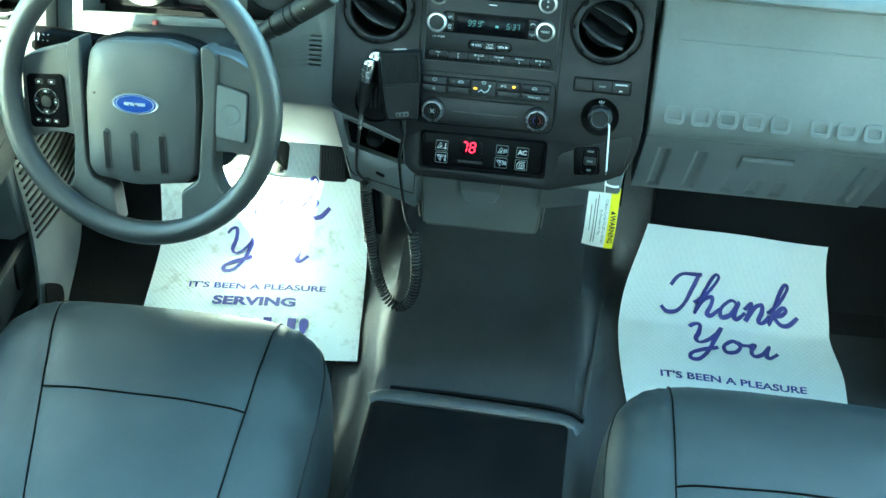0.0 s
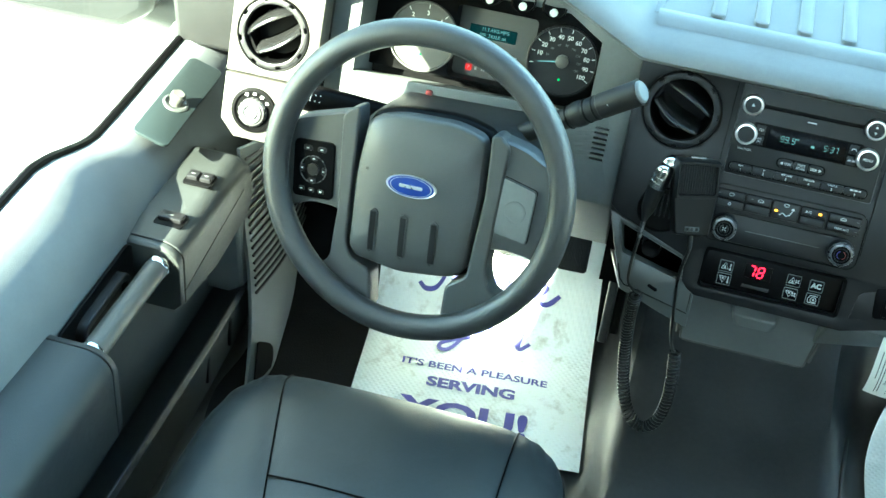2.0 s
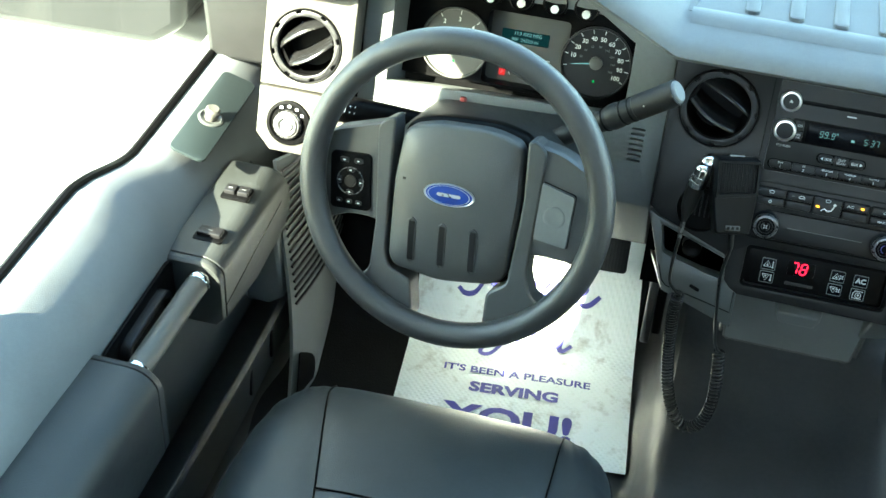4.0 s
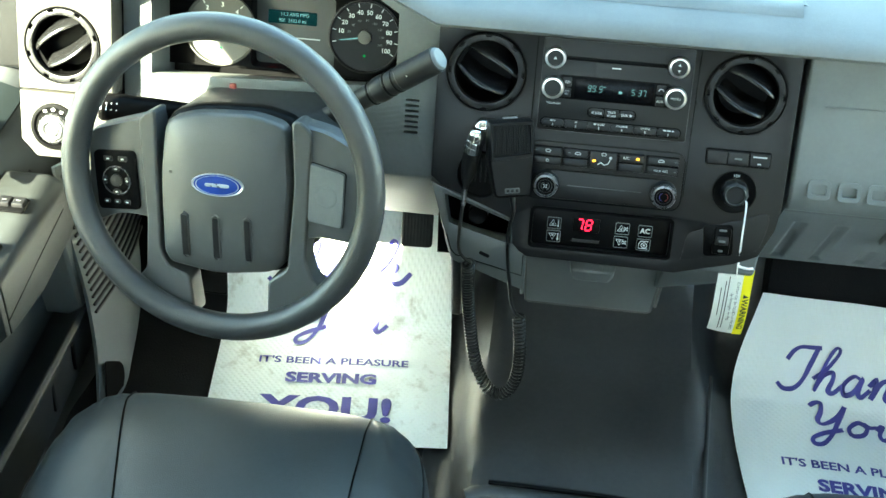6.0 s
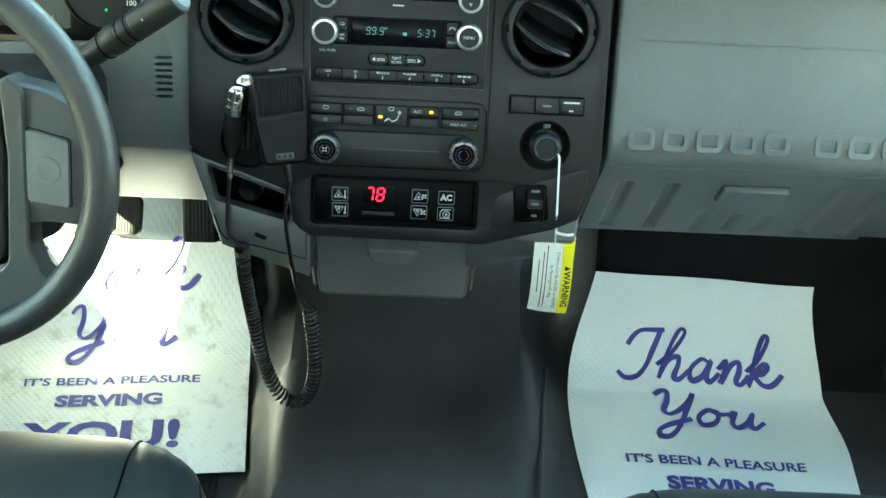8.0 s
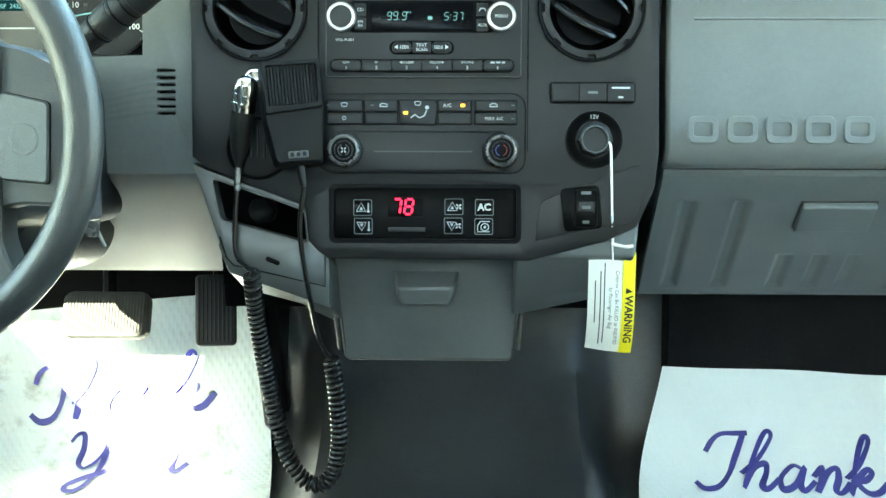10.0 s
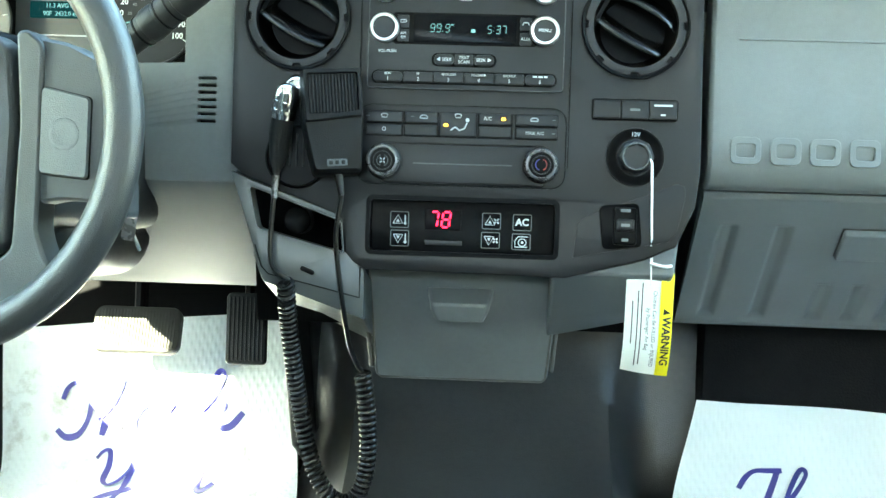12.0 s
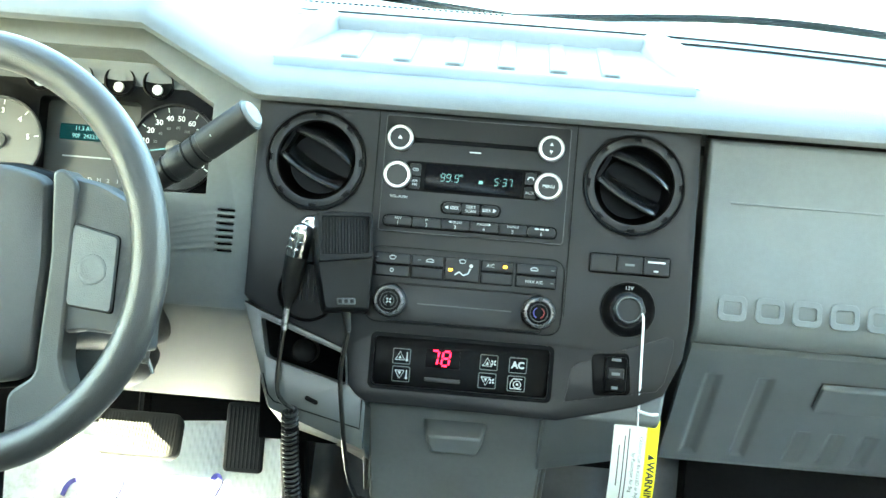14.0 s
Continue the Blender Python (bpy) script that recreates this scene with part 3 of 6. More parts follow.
def air_vent(name_at, label):
    """A round swivelling vent: notched ring, dark barrel and two broad vanes."""
    v = thing("air_vent", label, "air vent", "round dashboard vents", at=name_at.translation)
    part("barrel", lathe([(0.0001, -0.034), (0.030, -0.034), (0.0385, -0.020), (0.0385, -0.004), (0.0475, -0.004), (0.0475, -0.012), (0.049, -0.03)], name_at, 40, caps=False), BLACK, v)
    part("rim", lathe([(0.0470, -0.004), (0.0485, 0.0005), (0.0478, 0.0022), (0.0462, 0.0014), (0.0456, -0.004)], name_at, 48, caps=False), BLACK, v)
    notched = []
    for k in range(80):
        r = 0.0425 if (k + 1) % 10 < 2 else 0.0457
        notched += [(r * math.cos(radians(a)), r * math.sin(radians(a))) for a in (k * 4.5 + 0.3, k * 4.5 + 4.2)]
    part("notched_ring", plate(notched, [circle(0.0382)], -0.010, 0.0018, name_at, 0.0009), DARK, v)
    turn = name_at @ Matrix.Rotation(radians(-28), 4, "Z")
    for s, y in ((1, 0.0135), (-1, -0.0125)):
        bm = bmesh.new()
        rings = []
        for j in range(13):
            x = -0.0330 + 0.066 * j / 12
            f = 1 - (x / 0.0330) ** 2
            top, yy = -0.004 + 0.0085 * f ** 0.8, y + s * 0.0042 * f
            rings.append([turn @ Vector((x, yy + dy, z)) for dy, z in ((0.0150, -0.028), (0.0075, -0.010 + top * 0.5), (0.0030, top - 0.0016), (0.0012, top - 0.0002), (-0.0010, top), (-0.0021, top - 0.0012), (-0.0008, top - 0.006), (0.0110, -0.028))])
        bridge(bm, rings)
        part("vane", bm, VENT, v)
    part("vane_end", prism([(-0.0318, -0.0150), (-0.0352, -0.0110), (-0.0356, 0.0125), (-0.0318, 0.0165)], -0.026, -0.0075, turn), BLACK, v)
    return v


air_vent(STACK(-0.153, 0.623), "round black air vent with two swivelled vanes")
air_vent(STACK(0.154, 0.623), "round black air vent with two swivelled vanes")
air_vent(LE(-0.678, 0.606) @ Matrix.Rotation(radians(62), 4, "Z"), "round black air vent at the sunlit dash end")

# ---- radio ----
radio = thing("radio", "black car radio with chrome-ringed knobs", "radio", at=STACK(0, 0.564).translation)
part("faceplate", rbox(0.178, 0.112, 0.004, 0.003, STACK(0.0015, 0.6165), 0.0008), DARK, radio)
part("disc_slot", rbox(0.122, 0.0050, 0.0012, 0.001, STACK(0.0005, 0.648, 0.0035)), BLACK, radio, "black disc slot")
part("display", rbox(0.0930, 0.0250, 0.0012, 0.002, STACK(0.0, 0.6152, 0.0035)), GLOSS, radio, "black display window")
part("display_surround", rbox(0.130, 0.029, 0.001, 0.003, STACK(0.0, 0.6152, 0.0032)), BLACK, radio)


def knob(parent, m, r, h, cap=DARK, ring=None):
    k = part("knob", lathe([(r * 1.02, 0), (r, h * 0.8), (r * 0.93, h), (r * 0.2, h * 1.02), (0.0001, h * 1.02)], m, 36), cap, parent)
    if ring:
        part("ring", lathe([(r * 0.78, h * 0.99), (r * 0.80, h * 1.10), (r * 0.96, h * 1.06), (r * 1.05, h * 0.75), (r * 1.05, h * 0.4), (r * 0.9, h * 0.4)], m, 40, caps=False), ring, k, "chrome ring")
    return k


for x, z, r in ((-0.0725, 0.648, 0.0120), (0.0720, 0.649, 0.0120), (-0.0725, 0.6145, 0.0128), (0.0720, 0.6145, 0.0128)):
    knob(radio, STACK(x, z, 0.004), r, 0.010, DARK, BRIGHT)
part("edge_line", frame_ring(outline(0.1775, 0.1115, 0.003), outline(0.1762, 0.1102, 0.0025), 0.003, 0.0043, STACK(0.0015, 0.6165)), RIMM, radio, "lighter moulded edge")
part("button_well", rbox(0.059, 0.0125, 0.0006, 0.006, STACK(0.0, 0.589, 0.0038)), BLACK, radio)
part("button_well", rbox(0.1685, 0.0125, 0.0006, 0.006, STACK(0.0003, 0.5735, 0.0038)), BLACK, radio)
for x, z in ((-0.0560, 0.6210), (-0.0560, 0.6090), (0.0550, 0.6210), (0.0550, 0.6080)):
    part("button", rbox(0.0105, 0.0112, 0.0012, 0.001, STACK(x, z, 0.0038), 0.0004), DARK, radio)
for k in range(3):
    part("button", rbox((0.018, 0.0165, 0.018)[k], 0.0100, 0.003, 0.0048 if k != 1 else 0.0008, STACK((-0.0180, 0.0, 0.0180)[k], 0.589, 0.0038), 0.0008), DARK, radio)
for k in range(6):
    part("button", rbox(0.0268, 0.0095, 0.003, 0.0042 if k in (0, 5) else 0.0012, STACK(-0.0685 + 0.0275 * k, 0.5735, 0.0038), 0.001), DARK, radio)
    words("number", str(k + 1), 0.0046, PRINT, STACK(-0.0685 + 0.0275 * k, 0.5717, 0.007), radio)
    if k < 5:
        words("words", ("REW", "FF", "\u25c0FOLDER", "FOLDER\u25b6", "SHUFFLE")[k], 0.0030, PRINT, STACK(-0.0685 + 0.0275 * k, 0.5762, 0.0070), radio)
    else:
        for dx, w in ((-0.0045, 0.004), (0.0005, 0.004), (0.0052, 0.003)):
            part("mark", rbox(w, 0.0016, 0.0003, 0.0003, STACK(-0.0685 + 0.0275 * k + dx, 0.5762, 0.0069)), PRINT, radio)
words("words", "\u25c0 SEEK", 0.0042, PRINT, STACK(-0.0180, 0.589, 0.0068), radio)
words("words", "TEXT\nSCAN", 0.0040, PRINT, STACK(0.0, 0.589, 0.0068), radio)
words("words", "SEEK \u25b6", 0.0042, PRINT, STACK(0.0180, 0.589, 0.0068), radio)
words("words", "MENU", 0.0042, PRINT, STACK(0.0720, 0.6145, 0.0146), radio)
words("words", "VOL-PUSH", 0.0036, PRINT, STACK(-0.0700, 0.5955, 0.0042), radio)
words("words", "CD", 0.0042, PRINT, STACK(-0.0558, 0.6210, 0.0052), radio)
words("words", "AUX", 0.0042, PRINT, STACK(0.0550, 0.6080, 0.0052), radio)
words("words", "AM\nFM", 0.0036, PRINT, STACK(-0.0558, 0.6090, 0.0052), radio)
part("pictogram", tube([STACK(0.0550 + a, 0.6210 + b, 0.0052).translation for a, b in ((-0.0030, -0.0012), (-0.0018, 0.0010), (0.0018, 0.0010), (0.0030, -0.0012))], 0.0006, 5), PRINT, radio)
part("mark", rbox(0.011, 0.0013, 0.0003, 0.0004, STACK(0.0, 0.6405, 0.0040)), PRINT, radio)
part("mark", prism([(-0.0022, -0.0016), (0.0022, -0.0016), (0, 0.0020)], 0, 0.0003, STACK(-0.0725, 0.6485, 0.0143)), PRINT, radio)
part("mark", prism([(-0.0018, -0.0014), (0.0018, -0.0014), (0, 0.0018)], 0, 0.0003, STACK(0.0720, 0.6525, 0.0143)), PRINT, radio)
part("mark", prism([(-0.0018, 0.0014), (0, -0.0018), (0.0018, 0.0014)], 0, 0.0003, STACK(0.0720, 0.6455, 0.0143)), PRINT, radio)
segment_digits("99.9", 0.0070, CYAN, STACK(-0.0225, 0.6158, 0.0048), radio, 0.08)
words("digits", "FM", 0.0026, CYAN, STACK(-0.0115, 0.6185, 0.0050), radio)
segment_digits("5:37", 0.0068, CYAN, STACK(0.0290, 0.6155, 0.0048), radio, 0.08)
part("mark", rbox(0.004, 0.003, 0.0003, 0.0005, STACK(0.0075, 0.6140, 0.0047)), CYAN, radio)

# ---- climate controls ----
clim = thing("climate_control", "charcoal heater control with two dials and buttons", "climate control", at=STACK(0, 0.49).translation)
part("surround", plate([(x, y) for x, y in outline(0.188, 0.072, 0.012)], [], -0.002, 0.0012, STACK(0.0, 0.516), 0.0008), DARK, clim)
for x0, x1, two in ((-0.0875, -0.0535, 1), (-0.0525, -0.0215, 1), (-0.0205, 0.0135, 0), (0.0145, 0.0455, 1), (0.0480, 0.0870, 1)):
    w, c = x1 - x0 - 0.001, (x0 + x1) / 2
    for z, h in (((0.5395, 0.0105), (0.5285, 0.0105)) if two else ((0.534, 0.0225),)):
        part("button_gap", rbox(w + 0.0012, h + 0.0008, 0.0018, 0.0014, STACK(c, z, 0.001)), BLACK, clim)
        part("button", rbox(w - 0.0006, h - 0.0006, 0.004, 0.0012, STACK(c, z, 0.001), 0.0009), DARK, clim)
words("words", "A/C", 0.0048, PRINT, STACK(0.0235, 0.5398, 0.0052), clim)
words("words", "MAX A/C", 0.0042, PRINT, STACK(0.066, 0.5285, 0.0052), clim)
part("lamp", rbox(0.0042, 0.0028, 0.0008, 0.0012, STACK(0.0375, 0.5398, 0.0048)), AMBER, clim, "amber indicator lamp")
part("lamp", rbox(0.0042, 0.0028, 0.0008, 0.0012, STACK(-0.0145, 0.5335, 0.0048)), AMBER, clim, "amber indicator lamp")
m = STACK(-0.002, 0.532, 0.0052)
part("pictogram", tube([m @ Vector(p) for p in ((0.0065, 0.004, 0), (0.0045, -0.001, 0), (0.000, -0.003, 0), (-0.004, 0.0, 0), (-0.008, -0.003, 0))], 0.0007, 5, bm=lathe([(0.0018, 0), (0.0018, 0.0003)], m @ Matrix.Translation((0.007, 0.0065, 0)), 12)), PRINT, clim)
PICTS = {"defrost": [(-0.0030, 0.0014), (-0.0020, -0.0012), (0.0020, -0.0012), (0.0030, 0.0014), (0.0012, 0.0022), (-0.0012, 0.0022), (-0.0030, 0.0014)],
         "car": [(-0.0034, -0.0012), (-0.0034, 0.0004), (-0.0014, 0.0016), (0.0012, 0.0016), (0.0034, 0.0002), (0.0034, -0.0012), (-0.0034, -0.0012)],
         "timer": [(0.0016 * math.cos(a * 0.7854), 0.0016 * math.sin(a * 0.7854)) for a in range(9)]}
for x, z, kind in ((-0.0705, 0.5400, "defrost"), (-0.0345, 0.5400, "car"), (-0.0035, 0.5412, "defrost"), (0.0655, 0.5400, "car"), (-0.0705, 0.5290, "timer")):
    q = STACK(x, z, 0.0052)
    part("pictogram", tube([q @ Vector((a, b, 0)) for a, b in PICTS[kind]], 0.00042, 5), PRINT, clim)
for x, y in ((-0.0855, 0.54), (-0.045, 0.54), (0.083, 0.54), (0.083, 0.5285)):
    part("mark", rbox(0.003, 0.0008, 0.0003, 0.0002, STACK(x, y, 0.0050)), GREY, clim)
part("fascia", rbox(0.148, 0.036, 0.0025, 0.003, STACK(0.0015, 0.5005), 0.001), DARK, clim)
part("fascia_edge", frame_ring(outline(0.1500, 0.0380, 0.004), outline(0.1482, 0.0362, 0.003), 0.001, 0.0028, STACK(0.0015, 0.5005)), BLACK, clim)
part("groove", rbox(0.090, 0.0012, 0.0003, 0.0004, STACK(0.0015, 0.5005, 0.0024)), WHEELM, clim)
part("edge_line", frame_ring(outline(0.1895, 0.0735, 0.013), outline(0.1875, 0.0715, 0.012), 0.0, 0.0015, STACK(0.0, 0.516)), BLACK, clim)
for x, hot in ((-0.0700, 0), (0.0725, 1)):
    m = STACK(x, 0.5015, 0.001)
    k = knob(clim, m, 0.0150, 0.016, BLACK)
    part("skirt", lathe([(0.0165, 0), (0.0162, 0.004), (0.0150, 0.006)], m, 36, caps=False), DARK, k)
    part("ring", lathe([(0.0112, 0.0160), (0.0118, 0.0172), (0.0138, 0.0168), (0.0152, 0.0140), (0.0153, 0.010)], m, 40, caps=False), SATIN, k, "satin grey ring")
    part("inner_ring", lathe([(0.0078, 0.0161), (0.0080, 0.0167), (0.0086, 0.0167), (0.0088, 0.0161)], m, 36, caps=False), DARK, k)
    if not hot:
        for a in range(4):
            part("pictogram", rbox(0.0012, 0.0024, 0.0003, 0.0005, m @ Matrix.Rotation(radians(45 + 90 * a), 4, "Z") @ Matrix.Translation((0, 0.0020, 0.0163))), PRINT, k)
    for a0, a1, r, mt in ((110, 250, 0.0050, INK if hot else WHEELM), (-70, 70, 0.0050, RED if hot else WHEELM)):
        pts = [m @ Vector((r * math.cos(radians(a0 + (a1 - a0) * j / 10)), r * math.sin(radians(a0 + (a1 - a0) * j / 10)), 0.0163)) for j in range(11)]
        part("arc", tube(pts, 0.0005, 4), mt, k)

# ---- auxiliary air conditioning panel ----
acp = thing("auxiliary_control_panel", "black auxiliary cooling panel with red digits", "control panel", at=STACK(0, 0.424).translation)
part("panel", rbox(0.170, 0.0485, 0.004, 0.003, STACK(0.003, 0.447, -0.009), 0.001), BLACK, acp)
part("bezel", frame_ring(outline(0.176, 0.0545, 0.006), outline(0.168, 0.0465, 0.004), -0.008, 0.0012, STACK(0.003, 0.447)), BLACK, acp)
segment_digits("78", 0.0138, RED_GLOW, STACK(-0.0175, 0.4530, -0.0040), acp, 0.12, 0.14)
part("display", rbox(0.033, 0.018, 0.0008, 0.001, STACK(-0.0150, 0.4525, -0.0052)), BLACK, acp)
part("mark", rbox(0.034, 0.0040, 0.0006, 0.0004, STACK(-0.0140, 0.4330, -0.0052)), DARK, acp)
for x, z, sym in ((-0.0545, 0.4520, 1), (-0.0540, 0.4360, -1), (0.0295, 0.4530, 1), (0.0290, 0.4365, -1), (0.0575, 0.4525, 0), (0.0570, 0.4360, 2)):
    m = STACK(x, z, -0.005)
    b = part("button", rbox(0.0165, 0.0142, 0.0012, 0.0012, m, 0.0004), GLOSS, acp)
    part("outline", frame_ring(outline(0.0172, 0.0150, 0.0015), outline(0.0158, 0.0136, 0.0010), 0.0008, 0.0015, m), GREY, b)
    if sym == 0:
        words("words", "AC", 0.0088, PRINT, m @ Matrix.Translation((0, 0, 0.0015)), b, bold=0.0003)
    elif sym == 2:
        loop = [(0.0036 * math.cos(t * 0.5236), 0.0034 * math.sin(t * 0.5236) - 0.0006) for t in range(13)]
        part("pictogram", tube([m @ Vector((px + 0.0010, py, 0.0015)) for px, py in loop], 0.00045, 5), PRINT, b)
        part("pictogram", lathe([(0.0013, 0.0013), (0.0013, 0.0017)], m @ Matrix.Translation((0.0010, -0.0006, 0)), 10), PRINT, b)
        part("pictogram", tube([m @ Vector((px, py, 0.0015)) for px, py in ((0.0055, -0.0048), (-0.0056, -0.0048), (-0.0056, 0.0008), (-0.0030, 0.0046), (0.0058, 0.0046))], 0.00045, 5), PRINT, b)
    else:
        q = [(-0.0058, -0.0034 * sym), (0.0030, -0.0034 * sym), (-0.0014, 0.0044 * sym), (-0.0058, -0.0034 * sym)]
        part("pictogram", tube([m @ Vector((px, py, 0.0015)) for px, py in q], 0.00042, 5), PRINT, b)
        part("pictogram", prism([(-0.0030, -0.0022 * sym), (0.0002, -0.0022 * sym), (-0.0014, 0.0008 * sym)][::sym], 0.0013, 0.0016, m), PRINT, b)
        if x < 0:
            part("pictogram", rbox(0.0011, 0.0070, 0.0004, 0.0005, m @ Matrix.Translation((0.0052, 0.0008, 0.0013))), PRINT, b)
            part("pictogram", lathe([(0.0013, 0.0013), (0.0013, 0.0017)], m @ Matrix.Translation((0.0052, -0.0034, 0)), 10), PRINT, b)
        else:
            for t in range(4):
                part("pictogram", rbox(0.0014, 0.0024, 0.0004, 0.0006, m @ Matrix.Translation((0.0045, 0, 0)) @ Matrix.Rotation(radians(45 + 90 * t), 4, "Z") @ Matrix.Translation((0, 0.0019, 0.0013))), PRINT, b)

# ---- switches, outlet ----
bank = thing("switch_bank", "three charcoal push switches in one strip", "switch", at=STACK(0.155, 0.541).translation)
part("housing", rbox(0.0775, 0.0195, 0.003, 0.003, STACK(0.1555, 0.5510), 0.0008), BLACK, bank)
for k in range(3):
    part("switch", rbox(0.0242, 0.0165, 0.0048, 0.0012, STACK(0.1302 + 0.0252 * k, 0.5510), 0.001), DARK, bank)
part("mark", rbox(0.009, 0.0022, 0.0003, 0.0005, STACK(0.1554, 0.5510, 0.0048)), GREY, bank)
part("mark", rbox(0.0165, 0.0017, 0.0003, 0.0005, STACK(0.1806, 0.5550, 0.0048)), PRINT, bank)
part("mark", rbox(0.0045, 0.0016, 0.0003, 0.0005, STACK(0.1806, 0.5470, 0.0048)), PRINT, bank)

outlet = thing("power_outlet", "round black power outlet with capped plug", "power outlet", at=STACK(0.157, 0.51).translation)
m = STACK(0.157, 0.511)
part("dish", lathe([(0.0265, 0.0), (0.0262, 0.002), (0.0245, 0.0022), (0.0225, 0.0010), (0.0160, -0.0002), (0.0001, -0.0002)], m, 44, caps=False), BLACK, outlet)
part("cap", lathe([(0.0165, 0.0), (0.0165, 0.010), (0.0150, 0.014), (0.0125, 0.016), (0.0112, 0.0145), (0.0001, 0.0145)], m, 8, caps=False), DARK, outlet, bevel=0.0012)
part("cap_ring", lathe([(0.0112, 0.0148), (0.0114, 0.0164), (0.0122, 0.0164), (0.0124, 0.0152)], m, 32, caps=False), PLATE, outlet)
words("words", "12V", 0.0052, PRINT, m @ Matrix.Translation((0, 0.0205, 0.0012)), outlet)

fuel = thing("fuel_switch", "black rocker switch for the fuel tank", "switch", at=STACK(0.149, 0.435).translation)
part("bezel", plate(up([(0.104, 0.424), (0.108, 0.454), (0.113, 0.459), (0.196, 0.489), (0.2025, 0.487), (0.2035, 0.478), (0.197, 0.448), (0.190, 0.440)], 0.45), [], 0.0, 0.0012, STACK(0, 0.45), 0.0005), DARK, fuel)
part("recess", rbox(0.036, 0.040, 0.0014, 0.005, STACK(0.146, 0.4520, 0.0008) @ Matrix.Rotation(radians(6), 4, "Z")), BLACK, fuel)
part("rocker", rbox(0.021, 0.034, 0.004, 0.003, STACK(0.150, 0.4520, 0.001), 0.0015), BLACK, fuel)
part("rocker_cap", rbox(0.016, 0.011, 0.0045, 0.002, STACK(0.150, 0.4530, 0.003), 0.002), DARK, fuel)
for z, w in ((0.4655, 0.009), (0.4530, 0.008), (0.4405, 0.006)):
    part("mark", rbox(w, 0.0028, 0.0003, 0.0006, STACK(0.150, z, 0.0078 if w == 0.008 else 0.0051)), GREY, fuel)

# ---- storage bin under the stack ----
sbin = thing("storage_bin", "grey pull-out storage bin under the stack", "storage bin", at=(0.003, 0, 0.24))
BINF = plane(0.0134, -0.17, 0.36)
bn = math.sqrt(1 + 0.17 ** 2)


def bin_pts(grow):
    return [(-0.0905 - grow, 0.036 * bn), (0.0975 + grow, 0.036 * bn), (0.0890 + grow, -0.100 * bn), (0.0845, -0.104 * bn), (-0.0805, -0.104 * bn), (-0.0850 - grow, -0.100 * bn)]


part("front", prism(bin_pts(0), -0.012, 0.0, BINF(0, 0.36)), GREY, sbin, bevel=0.006)
part("box", prism([(x, y * 0.985) for x, y in bin_pts(0.004)], -0.12, -0.014, BINF(0, 0.360)), GREY, sbin, bevel=0.003)
for side in (-1, 1):
    e = [BINF(0, 0.36) @ Vector((side * x + 0.002, y * bn, -0.004)) for x, y in ((0.0975, 0.034), (0.0905, -0.092))]
    part("side_lip", tube([e[0], e[0].lerp(e[1], 0.5), e[1]], 0.0026, 8), HANDLE, sbin)
# Bead added to stand for the highlight along the bevelled front edge.
bead = [BINF(0, 0.36) @ Vector((x * 0.978 + 0.00004, y * 0.985, -0.0002)) for x, y in bin_pts(0)]
part("highlight_bead", tube(bead + [bead[0]], 0.0013, 6), HANDLE, sbin, "bead added for the highlight along the bin edge")
hb = bmesh.new()
m = BINF(0.001, 0.3515)
bridge(hb, [[m @ Vector((x * k, y * k, z)) for x, y in ((-0.0300, 0.0125), (0.0300, 0.0125), (0.0298, 0.002), (0.0245, -0.0105), (-0.0245, -0.0105), (-0.0298, 0.002))] for k, z in ((1.08, -0.001), (1.0, 0.008), (0.94, 0.024), (0.84, 0.027))])
part("pull", hb, GREY, sbin, "grey moulded pull", bevel=0.002)

# ---- glove box ----
glove = thing("glove_box", "grey glove box with embossed front and latch", "glove box", at=(0.48, 0.05, 0.28))


def lean_left(bm):
    for v in bm.verts:
        if v.co.x < 0.30:
            v.co.x -= 0.16 * max(0.0, 0.485 - v.co.z)
    return bm


up_line = [(0.046, 0.668), (0.032, 0.612), (0.012, 0.560), (-0.004, 0.523), (-0.010, 0.500), (-0.006, 0.484), (0.004, 0.474), (0.06, 0.474), (0.08, 0.668)]
part("upper_panel", lean_left(across(up_line, 0.224, 0.78)), GREY, glove, bevel=0.004, angle=60)
part("shelf_gap", across([(0.05, 0.668), (0.05, 0.675), (0.08, 0.675), (0.08, 0.668)], 0.222, 0.80), BLACK, glove)
dn_line = [(0.010, 0.4705), (0.018, 0.460), (0.147, 0.278), (0.158, 0.267), (0.185, 0.267), (0.185, 0.4705)]
part("door", across([(y + 0.008, z + 0.005) for y, z in dn_line], 0.2275, 0.577), GREY, glove, bevel=0.003)
part("side_panel", across([(y + 0.010, z + 0.003) for y, z in dn_line], 0.580, 0.78), GREY, glove, bevel=0.003)
FLUTES = [(0.248, 0.428, 0.289), (0.301, 0.428, 0.289), (0.361, 0.346, 0.289), (0.398, 0.346, 0.289), (0.434, 0.346, 0.289), (0.489, 0.428, 0.289), (0.538, 0.428, 0.289)]


def flute_depth(x, z):
    d = 0.0
    for fx, z0, z1 in FLUTES:
        d = max(d, 0.0040 * smooth(0.0, 0.0065, min(x - fx, (fx + 0.0215 - x) * 0.7, z - z1, z0 - z)))
    return d


